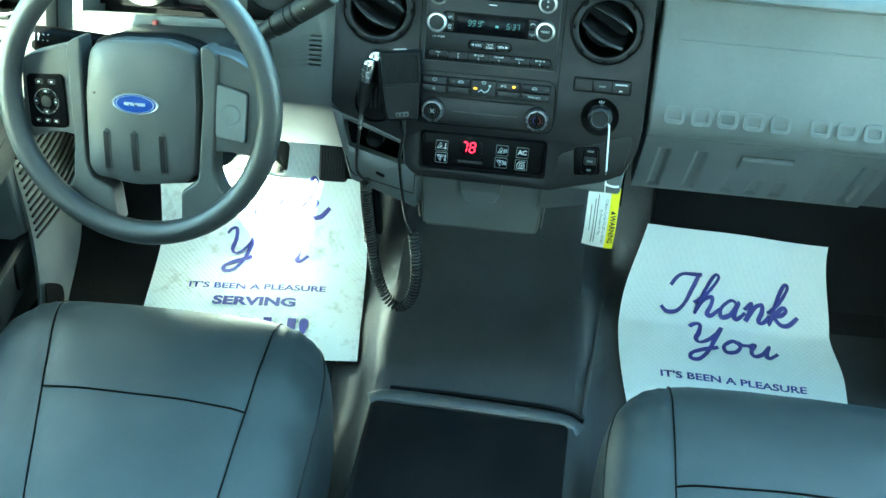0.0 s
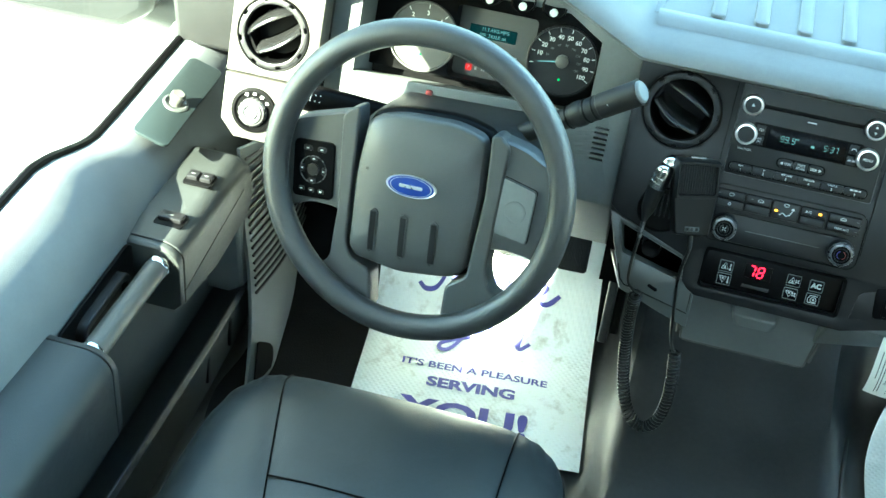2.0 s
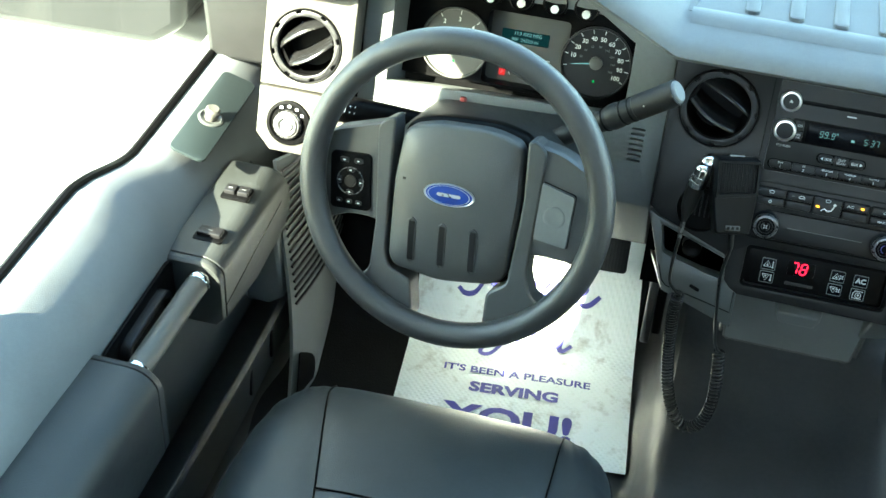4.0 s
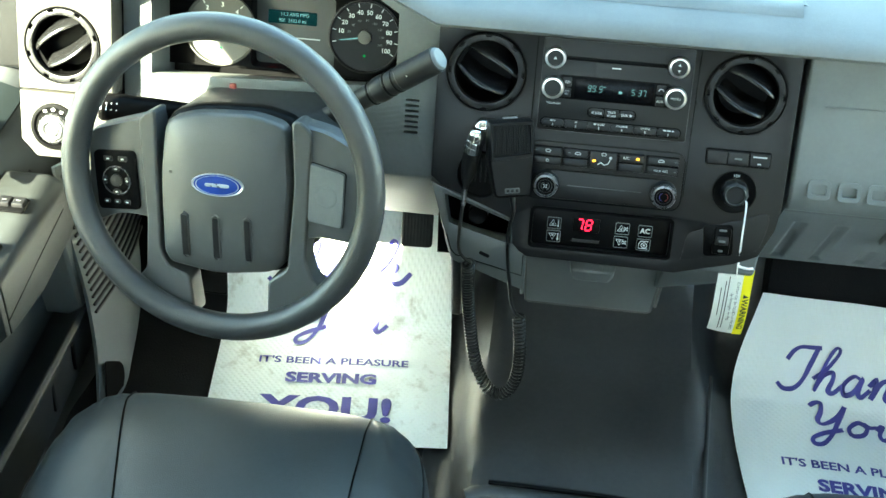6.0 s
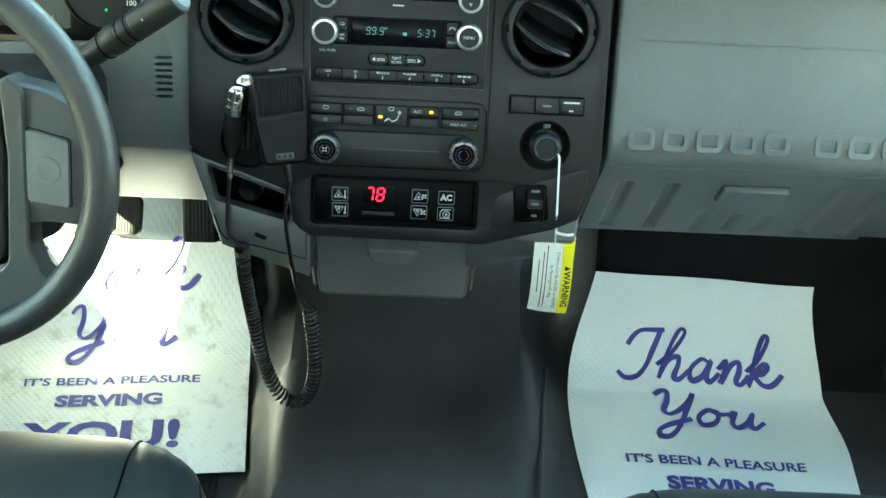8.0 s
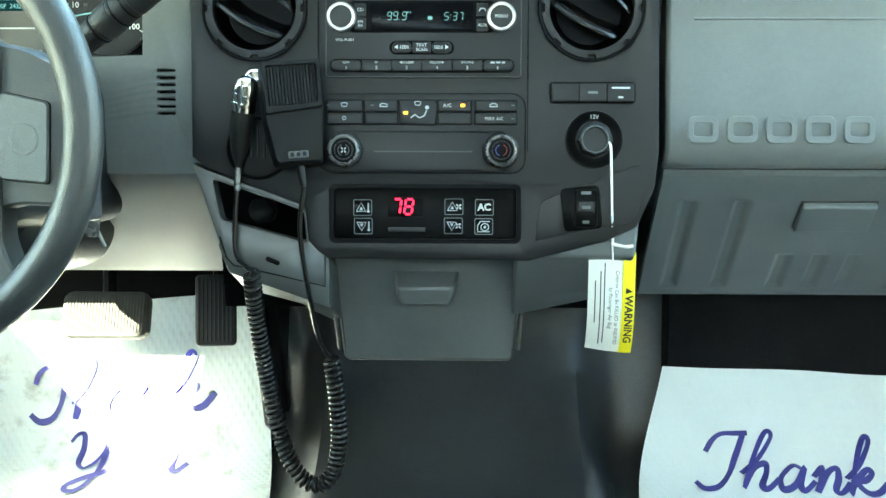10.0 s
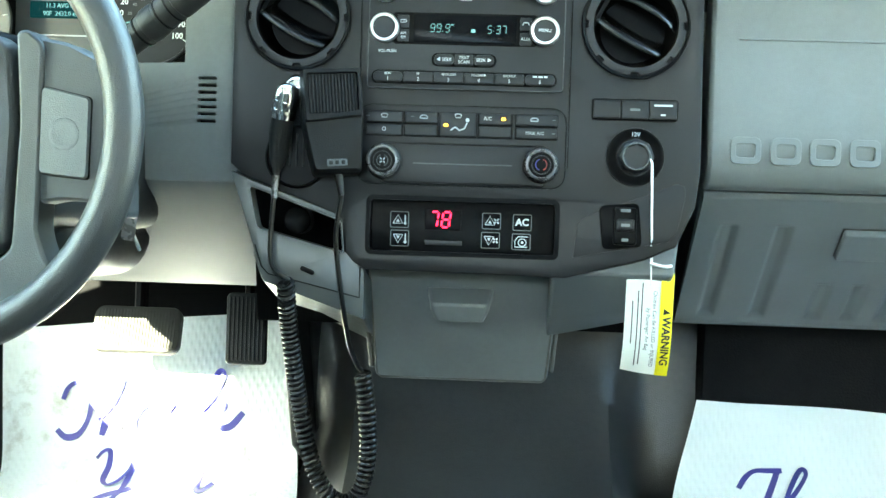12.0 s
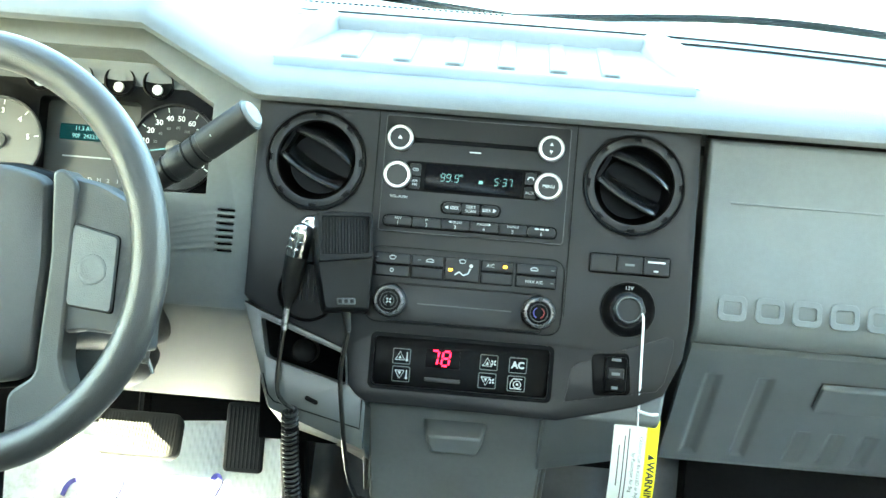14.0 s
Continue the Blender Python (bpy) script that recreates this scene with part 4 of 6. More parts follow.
rows = []
for j in range(86):
    z = 0.4690 - 0.198 * j / 85
    y = 0.018 - 0.717 * (z - 0.463) + 0.004 * smooth(0.462, 0.4690, z) + 0.006 * smooth(0.280, 0.271, z)
    rows.append([Vector((x, y + 0.83 * flute_depth(x, z), z + 0.56 * flute_depth(x, z))) for x in [0.2275 + 0.3495 * k / 240 for k in range(241)]])
part("door_face", sheet(rows, -0.003), GREY, glove, "grey glove box door with pressed flutes", angle=60)
part("panel_groove", tube([(0.249, 0.0305, 0.611), (0.40, 0.0305, 0.611), (0.74, 0.0305, 0.611)], 0.0011, 5), PAD, glove)
GL = plane(0.018, -0.717, 0.463)
lm = GL(0.4045, 0.408)
part("latch", prism([(-0.0368, -0.0225), (0.0368, -0.0225), (0.0368, 0.0228), (-0.0368, 0.0228)], 0.0, 0.0075, lm), GREY, glove, "grey latch paddle", bevel=0.0022)
part("latch_recess", prism([(-0.0378, -0.0240), (0.0378, -0.0240), (0.0378, 0.0238), (-0.0378, 0.0238)], -0.002, 0.0006, lm), TRIM, glove)
GU = plane(0.012, 0.43, 0.560)
for x in (0.2575, 0.2935, 0.329, 0.3645, 0.400, 0.4535, 0.489, 0.5245, 0.560):
    part("embossed_bar", frame_ring(outline(0.0275, 0.0250, 0.006, 4), outline(0.0175, 0.0125, 0.003, 4), -0.004, 0.0015, GU(x, 0.5165)), GREY, glove, bevel=0.0005)

# ---- instrument cluster ----
clus = thing("instrument_cluster", "instrument cluster with dials and teal display", "instrument cluster", at=(-0.42, 0.13, 0.56))
recess = [(x - 0.410, y) for x, y in outline(0.108, 0.096, 0.006, 4)]
part("plate", plate(up([(-0.265, 0.545), (-0.265, 0.675), (-0.34, 0.715), (-0.54, 0.715), (-0.58, 0.675), (-0.58, 0.545)], 0.595), [recess], -0.006, 0.0, CLUSTER(0, 0.595), 0.0006), BLACK, clus)
bm = bmesh.new()
bridge(bm, [[CLUSTER(0, 0.595) @ Vector((x * k - (1 - k) * 0.410, y * k, z)) for x, y in recess] for k, z in ((1.0, -0.001), (0.98, -0.026))], cap0=False, cap1=False)
part("recess_wall", bm, BLACK, clus)
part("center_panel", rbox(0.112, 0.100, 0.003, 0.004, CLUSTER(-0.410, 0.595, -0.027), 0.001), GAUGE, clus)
part("display", rbox(0.064, 0.0172, 0.001, 0.0015, CLUSTER(-0.416, 0.6085, -0.0240)), LCD, clus, "teal message display")
words("digits", "11.3 AVG MPG", 0.0066, CYAN, CLUSTER(-0.413, 0.6122, -0.0228), clus, squeeze=0.9)
words("digits", "90F  2432.0 mi", 0.0066, CYAN, CLUSTER(-0.416, 0.6046, -0.0228), clus, squeeze=0.92)
part("mark", rbox(0.064, 0.0016, 0.0003, 0.0004, CLUSTER(-0.411, 0.5840, -0.0236)), PRINT, clus)
part("gear_lamp", rbox(0.0085, 0.0085, 0.0004, 0.001, CLUSTER(-0.4410, 0.5615, -0.0238)), RED_LAMP, clus, "red lit gear letter")
for k, c in enumerate("PRNDM21"):
    words("letter", c, 0.0062, WHITE if k == 0 else PRINT, CLUSTER(-0.4410 + 0.0100 * k, 0.5615, -0.0232), clus)


def dial(x, z, r, face, marks, pointer):
    m = CLUSTER(x, z)
    d = part("dial", lathe([(r * 1.04, 0.0), (r * 1.04, 0.006), (r, 0.0065), (r * 0.97, 0.002), (0.0001, 0.0015)], m, 48, caps=False), face, clus)
    part("hub", lathe([(r * 0.19, 0.001), (r * 0.19, 0.007), (r * 0.12, 0.0085), (0.0001, 0.0085)], m, 24), HANDLE, d, "pale pointer hub")
    a = radians(pointer)
    part("pointer", tube([m @ Vector((0, 0, 0.006)), m @ Vector((r * 0.72 * math.cos(a), r * 0.72 * math.sin(a), 0.006))], [0.0012, 0.0005], 5), CYAN, d)
    for a, text in marks:
        q = Vector((math.cos(radians(a)), math.sin(radians(a)), 0))
        if text:
            words("number", text, r * 0.175, WHITE, m @ Matrix.Translation(q * r * 0.70 + Vector((0, 0, 0.0032))), d, bold=0.0001)
        part("tick", rbox(r * 0.11, r * 0.022, 0.0004, 0.0002, m @ Matrix.Translation(q * r * 0.90 + Vector((0, 0, 0.0026))) @ Matrix.Rotation(radians(a), 4, "Z")), WHITE, d)
    return d


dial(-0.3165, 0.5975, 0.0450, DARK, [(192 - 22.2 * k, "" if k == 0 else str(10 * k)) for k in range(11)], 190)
for k in range(1, 9):
    q = Vector((math.cos(radians(192 - 27.0 * k)), math.sin(radians(192 - 27.0 * k)), 0)) * 0.0215
    words("small_number", str(20 * k), 0.0042, GREY, CLUSTER(-0.3165 + q.x, 0.5975, 0.0034) @ Matrix.Translation((0, q.y, 0)), clus)
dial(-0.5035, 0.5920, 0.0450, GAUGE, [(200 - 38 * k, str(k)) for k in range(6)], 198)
for x, z in ((-0.3165, 0.5745), (-0.5035, 0.5690)):
    part("lamp", lathe([(0.0016, 0.0015), (0.0015, 0.0024), (0.0001, 0.0026)], CLUSTER(x, z), 12), GREEN, clus, "small green indicator lamp")
for x in (-0.465, -0.4245, -0.3805, -0.3395):
    m = CLUSTER(x, 0.6600)
    g = part("small_gauge", lathe([(0.0165, 0), (0.0165, 0.005), (0.015, 0.0055), (0.014, 0.002), (0.0001, 0.0015)], m, 28, caps=False), BLACK, clus)
    part("hub", lathe([(0.0052, 0.001), (0.0052, 0.006), (0.0001, 0.0068)], m @ Matrix.Translation((0, -0.007, 0)), 16), WHITE, g, "pale pointer hub")
    part("tick", rbox(0.010, 0.0016, 0.0004, 0.0004, m @ Matrix.Translation((0, 0.006, 0.002))), WHITE, g)

# light switch on the dash end
lsw = thing("headlamp_switch", "round headlamp switch with silver dial", "switch", at=LE(-0.692, 0.482).translation)
m = LE(-0.691, 0.5085)
part("bezel", lathe([(0.0300, 0.0), (0.0296, 0.0035), (0.0255, 0.004), (0.0235, 0.001), (0.0001, 0.0005)], m, 40, caps=False), BLACK, lsw)
hm = m @ Matrix.Translation((0, -0.002, 0))
dial_ob = part("dial", lathe([(0.0190, 0.0), (0.0186, 0.007), (0.0172, 0.0095), (0.0150, 0.0100), (0.0140, 0.0080), (0.0001, 0.0078)], hm, 36), SATIN, lsw, "satin rotary dial")
part("dial_ring", lathe([(0.0140, 0.0080), (0.0138, 0.0118), (0.0120, 0.0126), (0.0104, 0.0110), (0.0102, 0.0080)], hm, 36, caps=False), SILVER, dial_ob, "silver knurled ring")
part("dial_face", lathe([(0.0078, 0.0078), (0.0076, 0.0112), (0.0060, 0.0120), (0.0001, 0.0122)], hm, 28), SILVER, dial_ob)
for k in range(18):
    part("knurl", rbox(0.0010, 0.0030, 0.0060, 0.0004, hm @ Matrix.Rotation(radians(20 * k), 4, "Z") @ Matrix.Translation((0, 0.0182, 0.0015))), DARK, dial_ob)
for a in (35, 62, 90, 118):
    part("mark", rbox(0.0042, 0.0036, 0.0004, 0.001, m @ Matrix.Translation((0.0222 * math.cos(radians(a)), 0.0222 * math.sin(radians(a)), 0.0034))), WHITE, lsw)

# ---- steering wheel ----
WC = Vector((-0.4323, -0.1719, 0.5675))
WN = Vector((-0.10392, -0.93778, 0.33130))
WU = Vector((0.99388, -0.08540, 0.07002))
WV = WN.cross(WU)
WM = Matrix.Translation(WC) @ Matrix((WU, WV, WN)).transposed().to_4x4() @ Matrix.Diagonal((1.044, 1.044, 1.0, 1.0))
wheel = thing("steering_wheel", "charcoal steering wheel with blue oval emblem", "steering wheel", at=WC)
bm = bmesh.new()
rings = []
for k in range(97):
    a = 2 * math.pi * k / 96
    rings.append([WM @ Vector(((0.1685 + 0.0150 * math.cos(b)) * math.cos(a), (0.1685 + 0.0150 * math.cos(b)) * math.sin(a), 0.0165 * math.sin(b))) for b in [2 * math.pi * j / 16 for j in range(16)]])
bridge(bm, rings[:96] + [rings[0]], cap0=False, cap1=False)
bmesh.ops.remove_doubles(bm, verts=bm.verts, dist=1e-6)
part("rim", bm, RIMM, wheel)


def slab(pts, out, thick, dome=0.0, ox=0.0, oy=0.0):
    """A rounded pad over an outline on the wheel, swelling in the middle."""
    rings = []
    for s, z in ((1.0, out - thick), (1.0, out - 0.008), (0.985, out - 0.003), (0.955, out), (0.7, out + dome * 0.6), (0.4, out + dome * 0.9), (0.1, out + dome)):
        rings.append([WM @ Vector((ox + (x - ox) * s, oy + (y - oy) * s, z)) for x, y in pts])
    bm = bmesh.new()
    bridge(bm, rings)
    return bm


pad_pts = soft_outline([(-0.066, 0.062), (-0.030, 0.072), (0.035, 0.074), (0.072, 0.064), (0.075, 0.0), (0.067, -0.093), (0.052, -0.104), (-0.010, -0.112), (-0.066, -0.104), (-0.074, -0.092), (-0.0745, 0.0)], 0.014)
pad = part("airbag_pad", slab(pad_pts, -0.0105, 0.05, 0.008, 0, -0.02), WHEELM, wheel, "smooth charcoal airbag cover")


def pad_z(x, y):
    """How far the airbag cover stands out at a point of the wheel's plane."""
    a = math.atan2(y + 0.02, x)
    edge = min(pad_pts, key=lambda p: abs(math.remainder(math.atan2(p[1] + 0.02, p[0]) - a, 2 * math.pi)))
    q = math.hypot(x, y + 0.02) / math.hypot(edge[0], edge[1] + 0.02)
    line = ((0.0, 0.008), (0.1, 0.008), (0.4, 0.0072), (0.7, 0.0048), (0.955, 0.0), (1.0, -0.008))
    for (a0, b0), (a1, b1) in zip(line, line[1:]):
        if q <= a1:
            return -0.0105 + b0 + (b1 - b0) * (q - a0) / (a1 - a0)
    return -0.0185


for x in (-0.0445, -0.008, 0.0285):
    ys_ = [-0.0425 - 0.047 * k / 12 for k in range(13)]
    lift_ = [max(pad_z(x + dx, y) for dx in (-0.004, 0.0, 0.004)) for y in ys_]
    rows = [[WM @ Vector((x + dx, y, z + 0.0006)) for dx in (-0.0032, 0.0, 0.0032)] for y, z in zip(ys_, lift_)]
    part("groove", sheet(rows, -0.0012), DARK, pad)
    loop_ = [(x - 0.0042, y, z) for y, z in zip(ys_, lift_)] + [(x + 0.0042, y, z) for y, z in zip(ys_[::-1], lift_[::-1])]
    loop_ = [(x, ys_[0] + 0.0035, lift_[0])] + loop_[13:][::-1] + [(x, ys_[-1] - 0.0035, lift_[-1])] + loop_[:13][::-1] + [(x, ys_[0] + 0.0035, lift_[0])]
    part("groove_lip", tube([WM @ Vector((a, b, c + 0.0004)) for a, b, c in loop_], 0.0011, 6), WHEELM, pad)
em = WM @ Matrix.Translation((-0.0040, -0.0042, -0.0040)) @ Matrix.Diagonal((1, 0.43, 1, 1))
emb = part("emblem", lathe([(0.0300, -0.004), (0.0300, 0.0025), (0.0290, 0.0038), (0.0275, 0.0030)], em, 48), SILVER, pad, "plain blue oval emblem with silver rim")
part("oval", lathe([(0.0275, 0.002), (0.0270, 0.0034), (0.02, 0.0042), (0.0001, 0.0044)], em, 48), BLUE, emb)
part("oval_line", lathe([(0.0248, 0.0030), (0.0248, 0.0041), (0.0238, 0.0041), (0.0238, 0.0030)], em, 48, caps=False), SILVER, emb)
part("oval_bar", rbox(0.028, 0.0040, 0.0006, 0.0019, WM @ Matrix.Translation((-0.0040, -0.0042, 0.0002)), 0.0002), SILVER, emb)
part("small_mark", rbox(0.008, 0.003, 0.0006, 0.001, WM @ Matrix.Translation((-0.058, 0.004, -0.0081))), DARK, pad)
part("small_mark", rbox(0.008, 0.003, 0.0006, 0.001, WM @ Matrix.Translation((0.047, -0.006, -0.0077))), DARK, pad)
left_sp = soft_outline([(-0.161, 0.038), (-0.150, 0.045), (-0.112, 0.056), (-0.078, 0.066), (-0.078, -0.060), (-0.100, -0.054), (-0.128, -0.054), (-0.161, -0.068)], 0.010)
right_sp = soft_outline([(0.161, 0.034), (0.161, -0.078), (0.140, -0.063), (0.105, -0.060), (0.078, -0.066), (0.078, 0.069), (0.1157, 0.061), (0.146, 0.045)], 0.010)
ls = part("spoke", slab(left_sp, -0.018, 0.030, 0.001, -0.12, 0), WHEELM, wheel)
rs = part("spoke", slab(right_sp, -0.018, 0.030, 0.001, 0.12, 0), WHEELM, wheel)
for pts in ([(-0.098, 0.057), (-0.090, 0.067), (-0.0775, 0.0715), (-0.0780, 0.03), (-0.0775, -0.088), (-0.0705, -0.108), (-0.0445, -0.117), (-0.038, -0.166), (-0.075, -0.156), (-0.114, -0.132), (-0.096, -0.114), (-0.0925, -0.054)],
            [(0.099, 0.060), (0.0930, -0.06), (0.0915, -0.0842), (0.099, -0.108), (0.119, -0.118), (0.082, -0.152), (0.046, -0.166), (0.0474, -0.114), (0.0700, -0.098), (0.0785, 0.0), (0.0765, 0.069), (0.0850, 0.0715)]):
    part("spoke", prism(soft_outline(pts, 0.007), -0.0465, -0.0125, WM), WHEELM, wheel, bevel=0.0045)
part("backing", slab([(x * 1.07, y * 1.05) for x, y in pad_pts], -0.032, 0.02, 0.0, 0, -0.02), BLACK, wheel, "black plate behind the airbag cover")
part("button_panel", rbox(0.050, 0.068, 0.004, 0.006, WM @ Matrix.Translation((-0.1270, -0.0135, -0.018)) @ Matrix.Rotation(radians(3), 4, "Z"), 0.0015), BLACK, ls, "black button panel")
bmx = WM @ Matrix.Translation((-0.1270, -0.0135, -0.0140))
for x, y, w, h in ((-0.0085, 0.0245, 0.011, 0.006), (0.0085, 0.0250, 0.011, 0.006), (-0.012, -0.0245, 0.0075, 0.005), (0.0, -0.0245, 0.0075, 0.005), (0.012, -0.0245, 0.0075, 0.005), (0, 0.0130, 0.009, 0.005), (0, -0.0130, 0.009, 0.005), (-0.013, 0, 0.005, 0.009), (0.013, 0, 0.005, 0.009)):
    part("button", rbox(w, h, 0.0016, 0.002, bmx @ Matrix.Translation((x, y, 0))), DARK, ls)
    part("mark", rbox(min(w, 0.006) * 0.5, min(h, 0.004) * 0.35, 0.0003, 0.0005, bmx @ Matrix.Translation((x, y, 0.0016))), WHITE, ls)
part("button", lathe([(0.0072, 0), (0.0070, 0.002), (0.0001, 0.0024)], bmx, 20), DARK, ls)
part("ring", lathe([(0.0165, 0.0), (0.0165, 0.0012), (0.0155, 0.0012), (0.0155, 0.0)], bmx, 32, caps=False), SATIN, ls)
cp = soft_outline([(0.0970, 0.0275), (0.1362, 0.0175), (0.1325, -0.0452), (0.0935, -0.0400)], 0.004)
part("panel_gap", slab([(0.114 + (x - 0.114) * 1.06, -0.008 + (y + 0.008) * 1.045) for x, y in cp], -0.0158, 0.008, 0.0, 0.114, -0.008), BLACK, rs)
part("cruise_panel", slab(cp, -0.0120, 0.012, 0.0, 0.114, -0.008), PAD, rs, "light grey blank cruise panel")
part("dimple", lathe([(0.0130, -0.001), (0.0122, 0.0003), (0.0104, 0.0008), (0.0082, 0.0004), (0.0001, 0.0002)], WM @ Matrix.Translation((0.1150, -0.0100, -0.0120)), 28), PAD, rs)

# ---- steering column ----
col = thing("steering_column", "charcoal steering column shroud with stalks", "steering column", at=WC + Vector((0, 0.15, -0.05)))


def ring_at(d, w, h, ox=0.0, oy=0.0, n=6, r=0.03):
    return [WM @ Vector((x + ox, y + oy, -d)) for x, y in outline(w, h, r, n)]


bm = bmesh.new()
bridge(bm, [ring_at(0.060, 0.165, 0.122, 0, -0.010, r=0.024), ring_at(0.075, 0.185, 0.136, 0, -0.010, r=0.028), ring_at(0.15, 0.202, 0.140, 0.0, -0.013, r=0.030), ring_at(0.24, 0.206, 0.142, 0.0, -0.013, r=0.030), ring_at(0.31, 0.20, 0.13, 0.0, -0.016, r=0.030)])
part("shroud", bm, REST, col)
bm = bmesh.new()
bridge(bm, [ring_at(0.130, 0.150, 0.05, -0.012, -0.066, r=0.02), ring_at(0.150, 0.176, 0.096, -0.012, -0.072, r=0.036), ring_at(0.24, 0.182, 0.106, -0.014, -0.074, r=0.040), ring_at(0.30, 0.184, 0.106, -0.016, -0.074, r=0.040)])
part("lower_shroud", bm, REST, col)
bm = bmesh.new()
bridge(bm, [ring_at(0.030, 0.10, 0.10, 0, -0.01), ring_at(0.075, 0.11, 0.11, 0, -0.01)])
part("hub", bm, BLACK, col)
hz = WM @ Matrix.Translation((-0.056, 0.0535, -0.200))
part("hazard_button", rbox(0.008, 0.008, 0.010, 0.002, hz @ Matrix.Rotation(radians(-90), 4, "X"), 0.002), RED, col, "red-topped hazard button")
p0, p1 = Vector((-0.3420, -0.0336, 0.5700)), Vector((-0.2040, -0.0495, 0.6780))
d = (p1 - p0).normalized()
lever = part("shift_lever", tube([p0, p0 + d * 0.06, p0 + d * 0.075, p0 + d * 0.08, p1 - d * 0.058, p1 - d * 0.057, p1 - d * 0.054, p1 - d * 0.053, p1], [0.0120, 0.0124, 0.0128, 0.0140, 0.0146, 0.0142, 0.0142, 0.0152, 0.0154], 24), RUBBER, col, "black column shift lever")
part("end_cap", tube([p1, p1 + d * 0.0025, p1 + d * 0.004], [0.0134, 0.0130, 0.0115], 20), PAD, lever, "silver end button")
for f in (0.079, 0.104, 0.116):
    part("ring_groove", tube([p0 + d * f, p0 + d * (f + 0.0016)], 0.0149 if f < 0.1 else 0.0152, 24), BLACK, lever)
part("collar", tube([p0 + d * 0.085, p0 + d * 0.088, p0 + d * 0.098, p0 + d * 0.101], [0.0144, 0.0156, 0.0156, 0.0146], 24), RUBBER, lever)
part("lever_button", lathe([(0.0035, 0.0), (0.0035, 0.003), (0.0001, 0.0034)], Matrix.Translation(p0 + d * 0.068) @ Vector((0.2, -0.8, 0.6)).to_track_quat("Z", "Y").to_matrix().to_4x4() @ Matrix.Translation((0, 0, 0.0095)), 12), SILVER, lever)
part("mark", rbox(0.012, 0.0025, 0.0005, 0.0008, Matrix.Translation((p0 + p1) / 2 + d * 0.045) @ Vector((0.25, -0.75, 0.6)).to_track_quat("Z", "Y").to_matrix().to_4x4() @ Matrix.Translation((0, 0, 0.0148)) @ Matrix.Rotation(radians(30), 4, "Z")), WHITE, lever)
q0, q1 = Vector((-0.470, -0.020, 0.552)), Vector((-0.609, -0.060, 0.577))
d = (q1 - q0).normalized()
sig = part("signal_stalk", tube([q0, q0 + d * 0.05, q1 - d * 0.03, q1 - d * 0.004, q1], [0.010, 0.0135, 0.0172, 0.0168, 0.0135], 20), BLACK, col, "black signal stalk")
for k in range(4):
    part("mark", rbox(0.0015, 0.009, 0.0004, 0.0005, Matrix.Translation(q1 - d * (0.008 + 0.006 * k)) @ Vector((0.0, -0.8, 0.6)).to_track_quat("Z", "Y").to_matrix().to_4x4() @ Matrix.Translation((0, 0, 0.0171))), WHITE, sig)
part("ignition", lathe([(0.016, 0), (0.0155, 0.010), (0.0001, 0.011)], Matrix.Translation((-0.348, 0.04, 0.452)) @ Vector((0.5, -0.8, 0)).to_track_quat("Z", "Y").to_matrix().to_4x4(), 24), BLACK, col)
key = part("key", rbox(0.012, 0.030, 0.0022, 0.003, Matrix.Translation((-0.2985, -0.060, 0.446)) @ Euler((radians(80), radians(12), radians(14))).to_matrix().to_4x4(), 0.0006), SATIN, col, "hanging metal key")
part("key_blade", tube([(-0.2965, -0.060, 0.438), (-0.2905, -0.061, 0.421)], 0.0019, 6), CHROME, key)
part("key_ring", tube([(-0.300 + 0.006 * math.cos(a * 0.5236), -0.058, 0.461 + 0.007 * math.sin(a * 0.5236)) for a in range(13)], 0.0009, 6), CHROME, key)

# ---- pedals ----
acc = thing("accelerator_pedal", "black ribbed accelerator pedal", "pedal", at=(-0.262, 0.26, 0.16))
am = Matrix.Translation((-0.262, 0.256, 0.202)) @ Euler((radians(62), 0, radians(3))).to_matrix().to_4x4()
part("pad", rbox(0.048, 0.085, 0.012, 0.006, am, 0.003), RUBBER, acc)
for k in range(9):
    part("rib", rbox(0.0024, 0.076, 0.0016, 0.001, am @ Matrix.Translation((-0.0196 + 0.0049 * k, 0, 0.0115))), RUBBER, acc)
part("arm", tube([(-0.262, 0.276, 0.235), (-0.262, 0.33, 0.37)], 0.006, 6), BLACK, acc)
brk = thing("brake_pedal", "black rubber brake pedal with vertical ribs", "pedal", at=(-0.388, 0.24, 0.17))
bmx = Matrix.Translation((-0.388, 0.236, 0.203)) @ Euler((radians(50), 0, 0)).to_matrix().to_4x4()
part("pad", rbox(0.104, 0.056, 0.014, 0.012, bmx, 0.005), PEDAL, brk)
for k in range(25):
    part("rib", rbox(0.0020, 0.046, 0.0014, 0.0009, bmx @ Matrix.Translation((-0.0456 + 0.0038 * k, 0, 0.0135)), 0.0004), PEDAL, brk)
part("arm", tube([(-0.388, 0.248, 0.212), (-0.394, 0.30, 0.29), (-0.404, 0.31, 0.38)], 0.008, 8), BLACK, brk)

